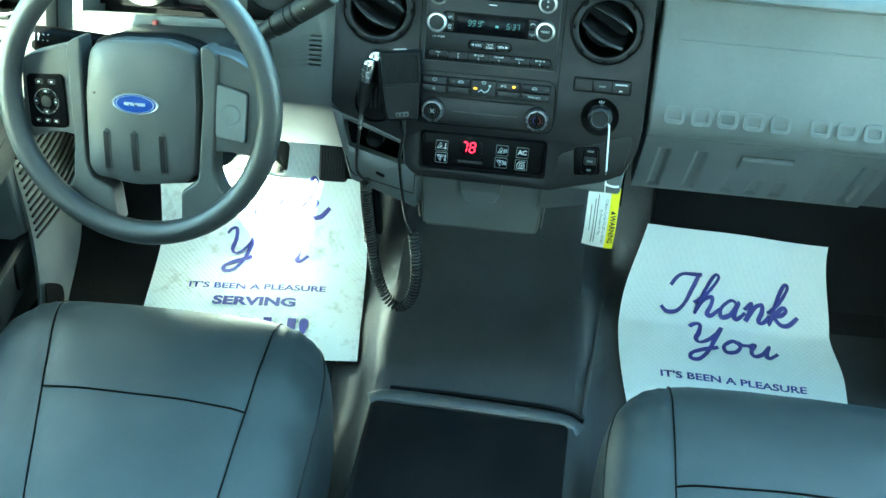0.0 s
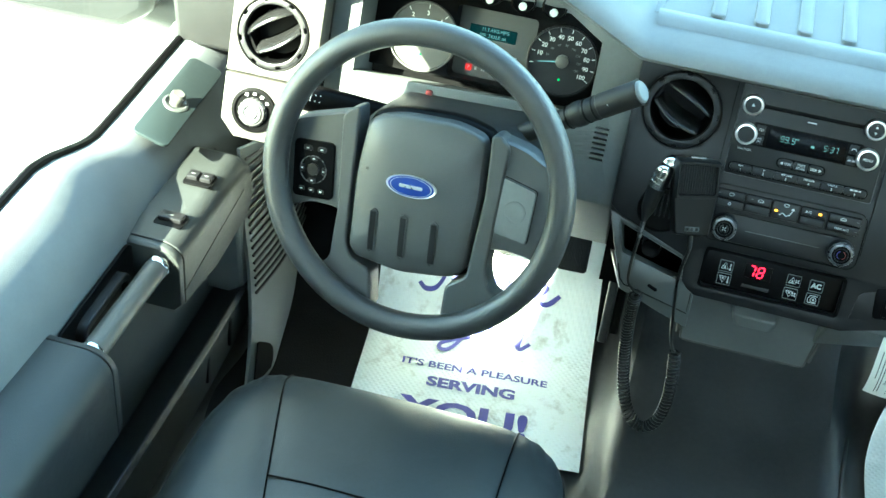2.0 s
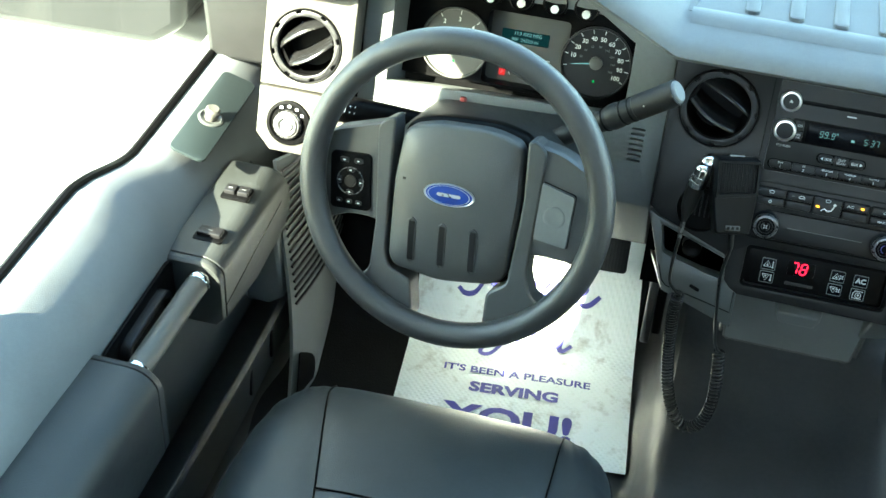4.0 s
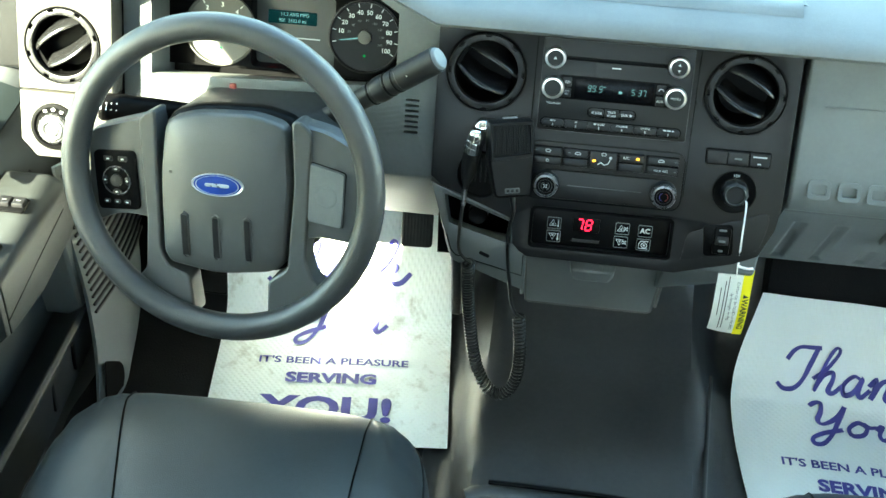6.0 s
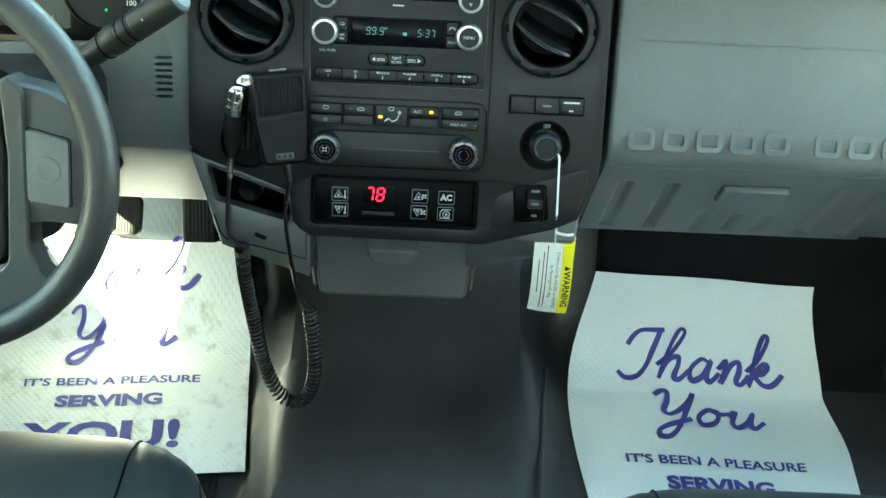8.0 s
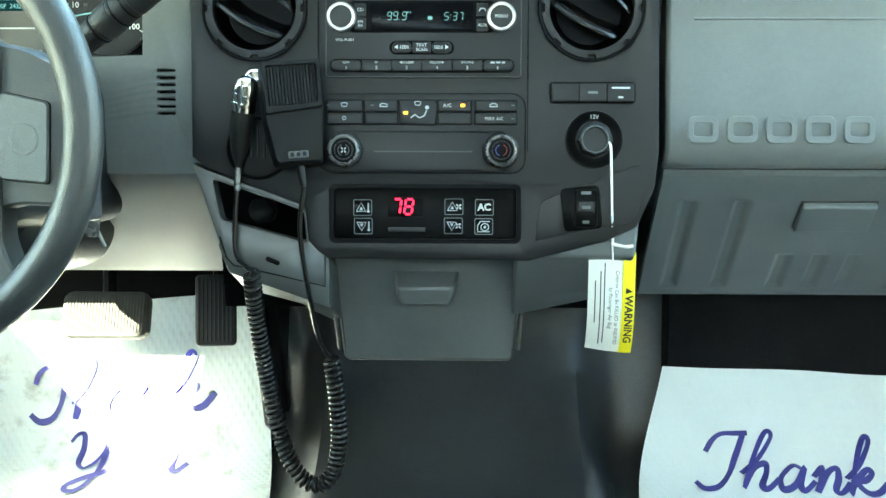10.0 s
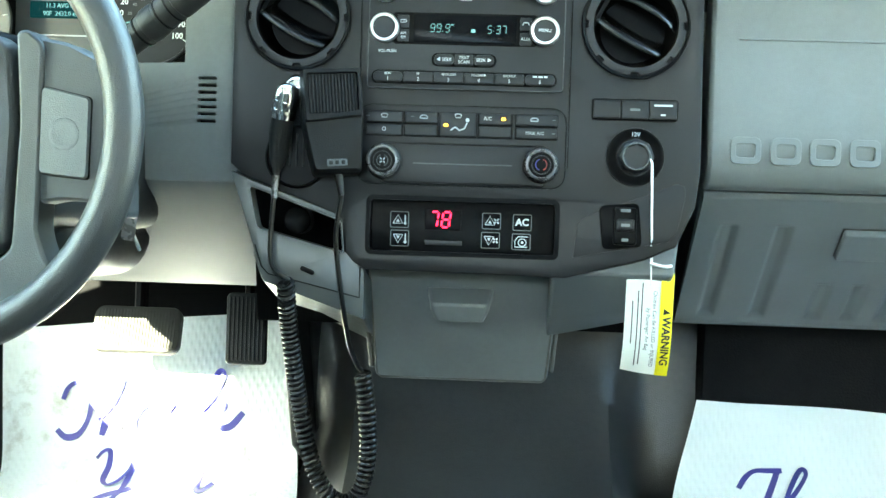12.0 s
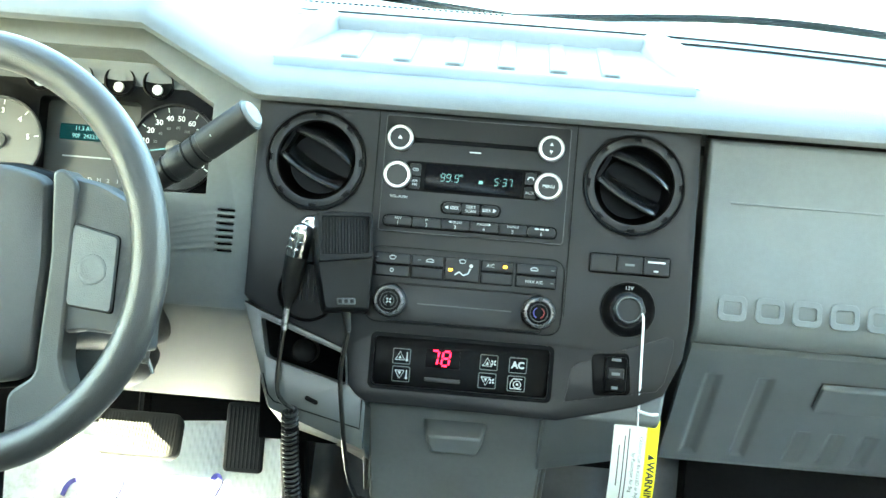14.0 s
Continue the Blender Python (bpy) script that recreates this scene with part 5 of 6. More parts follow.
# ---- floor papers ----
SCRIPT = {
    "T": [[(0.03, 0.66), (0.08, 0.84), (0.20, 0.95), (0.42, 0.97), (0.64, 0.98)], [(0.57, 0.97), (0.54, 0.62), (0.49, 0.27), (0.36, 0.03), (0.15, -0.01), (-0.02, 0.13)]],
    "h": [[(0.0, 0.28), (0.22, 0.55), (0.36, 0.92), (0.26, 1.0), (0.18, 0.70), (0.08, 0.0), (0.20, 0.36), (0.36, 0.46), (0.40, 0.30), (0.36, 0.06), (0.46, 0.0), (0.62, 0.20)]],
    "a": [[(0.42, 0.40), (0.24, 0.46), (0.08, 0.22), (0.14, 0.0), (0.32, 0.10), (0.44, 0.44), (0.40, 0.12), (0.48, 0.0), (0.64, 0.20)]],
    "n": [[(0.0, 0.28), (0.12, 0.46), (0.12, 0.20), (0.08, 0.0), (0.22, 0.36), (0.38, 0.46), (0.42, 0.28), (0.38, 0.06), (0.48, 0.0), (0.64, 0.20)]],
    "k": [[(0.0, 0.28), (0.22, 0.55), (0.38, 0.92), (0.28, 1.0), (0.18, 0.66), (0.08, 0.0), (0.14, 0.20), (0.34, 0.44), (0.44, 0.38), (0.34, 0.26), (0.18, 0.22), (0.36, 0.02), (0.56, 0.02), (0.76, 0.24)]],
    "Y": [[(0.0, 0.82), (0.10, 0.95), (0.22, 0.94), (0.24, 0.66), (0.20, 0.36), (0.30, 0.24), (0.46, 0.36), (0.60, 0.60), (0.70, 0.94)], [(0.70, 0.94), (0.62, 0.46), (0.52, -0.04), (0.36, -0.36), (0.18, -0.40), (0.14, -0.24), (0.34, -0.06), (0.72, 0.14)]],
    "o": [[(0.40, 0.38), (0.22, 0.46), (0.06, 0.22), (0.14, 0.0), (0.34, 0.06), (0.42, 0.28), (0.34, 0.44), (0.46, 0.36), (0.62, 0.40)]],
    "u": [[(0.0, 0.30), (0.12, 0.46), (0.08, 0.14), (0.18, 0.0), (0.36, 0.16), (0.46, 0.46), (0.42, 0.14), (0.50, 0.0), (0.68, 0.20)]],
}


def paper_mat(name, label, place, width, rows_, stock):
    """A printed paper floor mat that follows the floor and climbs the toe board. place gives the world point for (u, v)."""
    ob = thing(name, label, "paper mat", "printed paper floor mats", at=place(0, 0))
    n, k = 64, 30
    grid = [[place(-width / 2 + width * i / k, rows_[0] + (rows_[1] - rows_[0]) * j / n) for i in range(k + 1)] for j in range(n + 1)]
    part("sheet", sheet(grid, -0.0006), stock, ob)

    def lift(u, v, h=0.0022):
        p = place(u, v)
        a, b = place(u + 0.002, v) - p, place(u, v + 0.002) - p
        return p + a.cross(b).normalized() * h

    def script(text, u, v, size):
        for ch in text:
            adv = {"T": 0.68, "a": 0.60, "Y": 0.78, "o": 0.60}.get(ch, 0.56)
            for st in SCRIPT[ch]:
                pts = [lift(u + size * (x + 0.12 * y), v + size * y) for x, y in [(p.x, p.y) for p in spline([(a, b, 0) for a, b in st], 6)]]
                wd = [size * (0.062 + 0.009 * math.sin(i * 0.37)) for i in range(len(pts))]
                part("script_letter", tube(pts, wd, 6, flat=0.02, up=Vector((0, 0, 1))), INK, ob)
            u += adv * size

    def line(text, v, size, bold, squeeze=1.0):
        cu = words("printed_line", text, size, INK, Matrix.Identity(4), ob, bold=bold, squeeze=squeeze, depth=0.0)
        for vert in cu.data.vertices:
            vert.co = lift(vert.co.x, v + vert.co.y)
        return cu

    script("Thank", -0.111, 0.060, 0.071)
    script("You", -0.070, -0.028, 0.071)
    line("IT'S BEEN A PLEASURE", -0.098, 0.0205, 0.0005, 1.14)
    line("SERVING", -0.137, 0.0290, 0.0013, 1.20)
    line("YOU!", -0.203, 0.066, 0.0024, 1.22)
    return ob


CURL = [(-2.15, 0.0), (-0.6, 0.0), (-0.15, 0.002), (0.10, 0.004), (0.15, 0.010), (0.195, 0.043), (0.230, 0.11), (0.254, 0.18), (0.278, 0.26)]
DRIVER_LINE = [(-2.15, 0.0), (-0.6, 0.0), (-0.15, 0.002), (0.10, 0.002), (0.17, 0.003), (0.205, 0.009), (0.231, 0.031), (0.27, 0.096), (0.31, 0.163), (0.42, 0.35)]
WELL = spline([(0, y, z) for y, z in DRIVER_LINE], 24)


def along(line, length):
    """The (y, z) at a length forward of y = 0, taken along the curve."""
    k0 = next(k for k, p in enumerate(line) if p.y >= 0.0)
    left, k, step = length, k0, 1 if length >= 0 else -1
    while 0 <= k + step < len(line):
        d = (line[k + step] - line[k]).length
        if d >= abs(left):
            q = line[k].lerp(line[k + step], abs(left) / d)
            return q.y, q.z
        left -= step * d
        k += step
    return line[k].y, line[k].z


RISE = spline([(0, y, z) for y, z in CURL], 24)


def driver_place(u, v):
    a = radians(5.45)
    u, v = u * 1.02, v * 0.97
    x, l = -0.3813 + u * math.cos(a) - v * math.sin(a), 0.2016 + u * math.sin(a) + v * math.cos(a)
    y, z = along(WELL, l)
    return Vector((x, y - 0.003 * smooth(0.18, 0.25, y), z + 0.0105 + 0.0018 * noise.noise(Vector((u * 11, v * 11, 3.0)))))


def rider_place(u, v):
    a = radians(-1.5)
    bow = 0.018 * math.cos((v - 0.02) * 9) * (0.5 - u / 0.38)
    u = u * (1 - (0.12 if u > 0 else 0.05) * smooth(0.06, 0.20, v)) - 0.58 * max(0.0, u) ** 2 * smooth(-0.08, 0.06, v)
    v -= 0.014 * smooth(-0.06, 0.06, v)
    x, l = 0.433 + u * math.cos(a) - v * math.sin(a) - bow, 0.112 + u * math.sin(a) + v * math.cos(a)
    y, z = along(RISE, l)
    return Vector((x, y, z + 0.006 + 0.004 * noise.noise(Vector((u * 8, v * 8, 9.0)))))


paper_mat("paper_mat", "white paper mat with blue print, dirty and sunlit", driver_place, 0.356, (-0.272, 0.203), SOILED)
paper_mat("paper_mat", "clean white paper mat with blue script print", rider_place, 0.350, (-0.225, 0.205), PAPER)

# ---- seats ----
def seam_x(side, y, taper):
    """Where the stitched seam between insert and bolster runs; the driver's insert narrows on the door side."""
    return side * 0.157 + (taper * max(0.0, -0.20 - y) if side < 0 else 0.0)


def seat_z(x, y, taper=0.0, a=0.254, yc=-0.53, L=0.388, b=0.205, zb=0.048):
    k = 1 - min(1, abs(x / a)) ** 6 - min(1, abs((y - yc) / L)) ** 5
    crown = 0.006 * math.cos(min(1, abs(x / 0.16)) * math.pi / 2)
    for side in (-1, 1):
        crown -= 0.0035 * math.exp(-((x - seam_x(side, y, taper)) / 0.011) ** 2)
    return zb + b * max(0.0, k) ** 0.2 + crown * max(0.0, k)


def wrinkle(x, y, cx):
    w = 0.0022 * noise.noise(Vector((x * 14 + cx * 5, y * 14, 1))) + 0.0016 * noise.noise(Vector((x * 40 + y * 12, y * 22, 4))) * smooth(0.12, 0.24, abs(x))
    gather = math.exp(-((abs(x) - 0.180) / 0.030) ** 2) * math.exp(-((y + 0.205) / 0.050) ** 2)
    return w + 0.0022 * gather * math.sin(x * 300 + y * 90) + 0.0012 * math.sin(y * 120 + x * 40) * math.exp(-((abs(x) - 0.215) / 0.03) ** 2) * smooth(-0.70, -0.30, y)


def seat(cx, label, taper=0.0):
    ob = thing("front_seat", label, "seat", "front seats", at=(cx, -0.5, 0.03))
    a, yc, L = 0.254, -0.53, 0.388
    bm = bmesh.new()
    rings = []
    for j in range(61):
        t = -1 + 2 * j / 60
        y = yc + L * math.copysign(abs(math.sin(t * math.pi / 2)) ** 0.75, t)
        lim = a * max(0.02, 1 - abs((y - yc) / L) ** 5) ** (1 / 6)
        row = []
        for i in range(65):
            q = -1 + 2 * i / 64
            x = lim * math.copysign(abs(math.sin(q * math.pi / 2)) ** 0.72, q)
            row.append(Vector((cx + x, y, max(0.045, seat_z(x, y, taper) + wrinkle(x, y, cx)))))
        rings.append(row)
    bridge(bm, rings, closed=False, cap0=False, cap1=False)
    cushion = part("cushion", bm, VINYL, ob, angle=80)
    for side in (-1, 1):
        pts = [(cx + x0, y, seat_z(x0, y, taper) + wrinkle(x0, y, cx) + 0.0018) for x0, y in [(seam_x(side, -0.148 - 0.010 * k, taper), -0.148 - 0.010 * k) for k in range(58)]]
        part("seam", tube(pts, 0.0012, 6), BLACK, cushion, "stitched seam")
    for sx in (-1, 1):
        pts = []
        for k in range(60):
            y = -0.165 - 0.0115 * k
            lim = 0.254 * max(0.02, 1 - abs((y + 0.53) / 0.388) ** 5) ** (1 / 6)
            x = 0.955 * lim
            pts.append((cx + sx * x, y, seat_z(x, y) + wrinkle(sx * x, y, cx) + 0.0004))
        part("piping", tube(pts, 0.0016, 6), RUBBER, cushion, "stitched edge piping")
    pts = [(cx + x, -0.385 - 0.006 * abs(x), seat_z(x, -0.385) + wrinkle(x, -0.385, cx) + 0.0006) for x in [seam_x(-1, -0.388, taper) + (0.156 - seam_x(-1, -0.388, taper)) * k / 30 for k in range(31)]]
    part("seam", tube(pts, 0.0014, 6), BLACK, cushion, "stitched seam")
    part("base", rbox(0.44, 0.58, 0.10, 0.03, Matrix.Translation((cx, -0.54, -0.01)), 0.01), BLACK, ob, "black seat base")
    return ob


seat(-0.4185, "dark vinyl driver seat cushion with stitched seams", 0.24)
seat(0.448, "dark vinyl passenger seat cushion with stitched seams").location.y -= 0.042

# ---- tunnel mat and ridges ----
mat = thing("tunnel_mat", "black rubber mat on the floor tunnel", "floor mat", at=(0.01, -0.3, 0.055))
part("pad", rbox(0.300, 0.42, 0.010, 0.012, Matrix.Translation((0.010, -0.374, 0.053)) @ Matrix.Rotation(radians(-1.6), 4, "Z"), 0.004), VENT, mat)
part("lip", tube(spline([(-0.138, -0.152, 0.054), (-0.100, -0.141, 0.056), (0.04, -0.146, 0.057), (0.155, -0.152, 0.055), (0.184, -0.168, 0.048)], 8), 0.0120, 12, flat=0.32, up=Vector((0, 0, 1))), FLOORM, mat, "raised vinyl lip")
part("groove", tube(spline([(-0.108, -0.126, 0.0565), (0.03, -0.129, 0.0590), (0.150, -0.135, 0.0565), (0.188, -0.144, 0.047)], 8), 0.0052, 8, flat=0.8), BLACK, mat, "dark groove")
rdg = thing("floor_ridge", "raised bead along the vinyl floor", "floor ridge", at=(0.2, 0.1, 0.03))
part("bead", tube(spline([(0.186, -0.135, 0.048), (0.200, 0.05, 0.029), (0.207, 0.13, 0.020), (0.211, 0.17, 0.014)], 10), 0.0042, 10), FLOORM, rdg)
tagged(part("toe_board_lining", across([(0.16, 0.006), (0.170, 0.012), (0.198, 0.024), (0.232, 0.085), (0.264, 0.15), (0.294, 0.26), (0.314, 0.34), (0.34, 0.44), (0.42, 0.44), (0.37, 0.30), (0.315, 0.13), (0.265, 0.034)], 0.282, 0.688), PILE, bevel=0.012), "black insulation lining on the passenger toe board", "wall lining", kind="structure")
tagged(part("toe_board_lining", across([(0.232, 0.022), (0.262, 0.040), (0.307, 0.118), (0.352, 0.238), (0.402, 0.388), (0.43, 0.47), (0.455, 0.47), (0.42, 0.385), (0.37, 0.235), (0.32, 0.11), (0.27, 0.03)], -0.728, -0.198), BLACK, bevel=0.004), "black insulation lining on the driver toe board", "wall lining", kind="structure")
rows = [[Vector((x + 0.006 * math.sin(y * 31), y, 0.0056 + 0.0010 * noise.noise(Vector((x * 9, y * 9, 2))) + (0.014 * smooth(0.18, 0.235, y)))) for x in [-0.735 + 0.53 * k / 40 for k in range(41)]] for y in [-0.16 + 0.395 * j / 30 for j in range(31)]]
tagged(part("carpet", sheet(rows, -0.002), PILE), "black carpet on the driver footwell floor", "carpet", kind="structure")
kick = thing("tunnel_trim", "dark grey plastic trim beside the pedals", "trim panel", at=(-0.18, 0.25, 0.1))
part("panel", across([(0.10, 0.33), (0.16, 0.10), (0.22, 0.05), (0.40, 0.30), (0.35, 0.36)], -0.196, -0.182), DARK, kick, bevel=0.003)
part("channel", across([(0.125, 0.30), (0.172, 0.11), (0.190, 0.11), (0.143, 0.30)], -0.182, -0.168), BLACK, kick, bevel=0.003)

# ---- two-way radio microphone and its cord ----
mic = thing("radio_microphone", "black two-way radio microphone on its hook", "microphone", at=(-0.118, -0.05, 0.50))
MX = Vector((0.97, 0.25, -0.005)).normalized()
MY = (Vector((-0.035, 0.43, 0.89)) - MX * Vector((-0.035, 0.43, 0.89)).dot(MX)).normalized()
mm = Matrix.Translation((-0.1162, -0.0289, 0.5379)) @ Matrix((MX, MY, MX.cross(MY))).transposed().to_4x4()
bm = bmesh.new()
mo = soft_outline([(-0.0268, 0.046), (0.0268, 0.046), (0.0275, 0.004), (0.0225, -0.048), (-0.0200, -0.048), (-0.0275, 0.0)], 0.004)
bridge(bm, [[mm @ Vector((x * s, y * s, z)) for x, y in mo] for s, z in ((0.93, -0.014), (1.0, -0.007), (1.0, 0.008), (0.97, 0.0135), (0.92, 0.0155))])
body = part("body", bm, MICM, mic)
go = [(-0.0262, 0.0455), (0.0262, 0.0455), (0.0256, 0.0020), (-0.0256, -0.0020)]
gi = [(-0.0228, 0.0415), (0.0228, 0.0415), (0.0222, 0.0065), (-0.0222, 0.0030)]
bm = bmesh.new()
bridge(bm, [[mm @ Vector((x * k, 0.022 + (y - 0.022) * k, z)) for x, y in soft_outline(o, 0.0025, 3)] for o, k, z in ((go, 1.02, 0.006), (go, 1.0, 0.0185), (go, 0.965, 0.0215), (gi, 1.0, 0.0215), (gi, 0.98, 0.0165))], cap0=False)
part("grille_frame", bm, MICM, body, "raised grille housing")
for k in range(15):
    part("grille_bar", rbox(0.0017, 0.0345, 0.0030, 0.0005, mm @ Matrix.Translation((-0.0203 + 0.0029 * k, 0.0232, 0.0160)), 0.0007), MICM, body)
part("badge", rbox(0.0180, 0.0062, 0.0010, 0.001, mm @ Matrix.Translation((0.0005, -0.0385, 0.0150))), WHEELM, body, "small grey badge")
for x in (-0.005, 0.0005, 0.006):
    part("badge_mark", rbox(0.0034, 0.0036, 0.0004, 0.0008, mm @ Matrix.Translation((x, -0.0385, 0.0158))), MICM, body)
part("hook", rbox(0.018, 0.002, 0.003, 0.0008, mm @ Matrix.Translation((0.002, 0.0470, -0.004))), SILVER, mic, "metal hanger")
part("strain_relief", tube([mm @ Vector((0.002, -0.047, 0.004)), mm @ Vector((0.004, -0.066, 0.002))], [0.0042, 0.0028], 10), RUBBER, mic)
plug = thing("microphone_plug", "chrome elbow plug with black rubber boot", "plug", at=(-0.168, -0.02, 0.47))
part("elbow", tube([(-0.1500, 0.004, 0.5590), (-0.1500, -0.006, 0.5625), (-0.1502, -0.013, 0.5650), (-0.1504, -0.0175, 0.5664), (-0.1505, -0.0200, 0.5672), (-0.1506, -0.0215, 0.5676)], [0.0118, 0.0122, 0.0122, 0.0108, 0.0075, 0.0008], 20), CHROME, plug, "domed chrome elbow end")
part("barrel", tube([(-0.1548, -0.0255, 0.5725), (-0.1550, -0.0258, 0.5712), (-0.1556, -0.0263, 0.5685), (-0.1566, -0.0268, 0.5640), (-0.1584, -0.0276, 0.5535), (-0.1605, -0.0285, 0.5410)], [0.0010, 0.0066, 0.0096, 0.0108, 0.0112, 0.0112], 20), CHROME, plug)
for f in (0.42, 0.70):
    c = Vector((-0.1556, -0.0263, 0.5685)).lerp(Vector((-0.1618, -0.0285, 0.5410)), f)
    part("collar", tube([c, c + Vector((-0.0007, -0.0002, -0.0030))], 0.0119, 20), CHROME, plug)
part("boot", tube([(-0.1605, -0.0285, 0.5415), (-0.1632, -0.030, 0.526), (-0.1650, -0.030, 0.510), (-0.1660, -0.032, 0.502), (-0.1668, -0.034, 0.495), (-0.1672, -0.036, 0.489)], [0.0106, 0.0104, 0.0092, 0.0074, 0.0044, 0.0030], 14), RUBBER, plug, "black rubber boot")
part("band", tube([(-0.1673, -0.036, 0.489), (-0.1682, -0.045, 0.470)], 0.0030, 10), SATIN, plug)
sock = thing("louvred_socket", "round black louvred socket behind the microphone", "socket", at=STACK(-0.153, 0.48).translation)
m = STACK(-0.150, 0.5030)
part("dish", lathe([(0.0295, 0), (0.0292, 0.002), (0.0275, 0.003), (0.026, 0.001), (0.0001, 0.0005)], m, 36, caps=False), BLACK, sock)
for k in range(5):
    part("louvre", rbox(0.0016, 0.030, 0.004, 0.0006, m @ Matrix.Translation((-0.012 + 0.006 * k, 0.006, 0.0))), DARK, sock)

cord = thing("coiled_cord", "black coiled microphone cord hanging in a loop", "cord", at=(-0.12, -0.03, 0.14))
loop = spline([(-0.156, -0.068, 0.398), (-0.1565, -0.053, 0.345), (-0.152, -0.043, 0.275), (-0.143, -0.046, 0.215), (-0.128, -0.055, 0.178), (-0.109, -0.060, 0.164), (-0.092, -0.061, 0.176), (-0.083, -0.060, 0.21), (-0.083, -0.056, 0.255), (-0.088, -0.050, 0.301)], 26)
coil, nrm = [], Vector((0, 1, 0))
lens = [0.0]
for p, q in zip(loop, loop[1:]):
    lens.append(lens[-1] + (q - p).length)
steps = int(lens[-1] / 0.0058 * 9)
for k in range(steps + 1):
    s_ = lens[-1] * k / steps
    j = next(i for i in range(len(lens) - 1) if lens[i + 1] >= s_ - 1e-9)
    p = loop[j].lerp(loop[j + 1], (s_ - lens[j]) / (lens[j + 1] - lens[j]))
    d = (loop[j + 1] - loop[j]).normalized()
    nrm = (nrm - d * nrm.dot(d)).normalized()
    b = d.cross(nrm)
    ang = 2 * math.pi * k / 9
    coil.append(p + (nrm * math.cos(ang) + b * math.sin(ang)) * 0.0070)
part("coil", tube(coil, 0.0020, 6), CORDM, cord)
part("lead", tube(spline([(-0.1682, -0.045, 0.472), (-0.1705, -0.057, 0.435), (-0.1690, -0.065, 0.414), (-0.160, -0.069, 0.404), (-0.1535, -0.070, 0.401), (-0.156, -0.068, 0.396)], 6), 0.0023, 8), CORDM, cord)
part("lead", tube(spline([mm @ Vector((0.004, -0.066, 0.002)), (-0.1095, -0.066, 0.44), (-0.1050, -0.070, 0.39), (-0.0990, -0.066, 0.34), (-0.0930, -0.056, 0.312), (-0.0890, -0.050, 0.302)], 8), 0.0023, 8), CORDM, cord)

# ---- warning tag on its string ----
tag = thing("warning_tag", "white warning tag with yellow band on string", "tag", at=(0.186, -0.046, 0.30))
tm = Matrix.Translation((0.1780, -0.047, 0.360)) @ Matrix((Vector((0.985, 0.08, -0.16)).normalized(), Vector((0.02, 0.06, 0.985)).normalized(), Vector((0.07, -0.99, 0.05)).normalized())).transposed().to_4x4()


def tag_at(x, y, h=0.0):
    return tm @ Vector((1.1 * x - 0.0015, y, h + 0.004 * math.cos(x * 60) - 0.006 * (y / 0.05) ** 2 - 0.003 * math.sin(y * 50)))


def tag_rows(x0, x1, y0, y1, h, n=12):
    return [[tag_at(x0 + (x1 - x0) * i / n, y0 + (y1 - y0) * j / n, h) for i in range(n + 1)] for j in range(n + 1)]


card = part("card", sheet(tag_rows(-0.0205, 0.0205, -0.050, 0.050, 0.0), 0.0005), CARD, tag)
part("yellow_band", sheet(tag_rows(0.0090, 0.0203, -0.0498, 0.0498, 0.0012), 0.0004), YELLOW, tag, "yellow printed band")


def tag_words(text, x, y, size, mat_, bold=0.0, squeeze=1.0):
    o = words("printed_line", text, size, mat_, Matrix.Identity(4), tag, bold=bold, depth=0.0, squeeze=squeeze)
    for vert in o.data.vertices:
        vert.co = tag_at(x + vert.co.y, y - vert.co.x, 0.0022)


tag_words("WARNING", 0.0146, -0.014, 0.0098, BLACKINK, 0.0003, 1.0)
part("warning_triangle", prism([(-0.0034, -0.0030), (-0.0034, 0.0030), (0.0034, 0.0)], 0.0018, 0.0024, tm @ Matrix.Translation((0.0146, 0.0150, 0.003))), BLACKINK, tag)
tag_words("Children Can Be KILLED or INJURED", 0.0040, -0.004, 0.0047, BLACKINK)
tag_words("by Passenger Air Bag", -0.0015, -0.004, 0.0047, BLACKINK)
for x, y0, y1 in ((-0.0072, -0.040, 0.038), (-0.0105, -0.042, 0.030), (-0.0150, -0.020, 0.020)):
    part("printed_bar", sheet(tag_rows(x, x + 0.0009, y0, y1, 0.0016), 0.0003), BLACKINK, tag)
part("string", tube(spline([(0.1685, -0.043, 0.517), (0.1700, -0.046, 0.508), (0.1728, -0.046, 0.46), (0.1755, -0.046, 0.418), (0.1770, -0.046, 0.398)], 6), 0.0008, 6), STRING, tag, "white string")
part("string", tube(spline([(0.1698, -0.043, 0.515), (0.1708, -0.045, 0.508), (0.1737, -0.045, 0.46), (0.1764, -0.046, 0.418)], 6), 0.0008, 6), STRING, tag, "white string")
part("knot", tube(spline([(0.1750, -0.046, 0.419), (0.180, -0.048, 0.4185), (0.188, -0.048, 0.417), (0.1945, -0.047, 0.4175)], 5), [0.0022, 0.0020, 0.0016, 0.0019, 0.0015, 0.0017, 0.0014, 0.0018, 0.0014, 0.0017, 0.0014, 0.0018, 0.0016, 0.0016, 0.0016, 0.0016], 6), STRING, tag, "white string knot")

# ---- driver door ----
door = thing("driver_door", "grey driver door trim with armrest and switches", "door", at=(-0.84, -0.3, 0.05))


def sill_z(y):
    return 0.446 + 0.056 * smooth(-0.05, -0.25, y) + 0.01 * smooth(-0.4, -0.9, y)


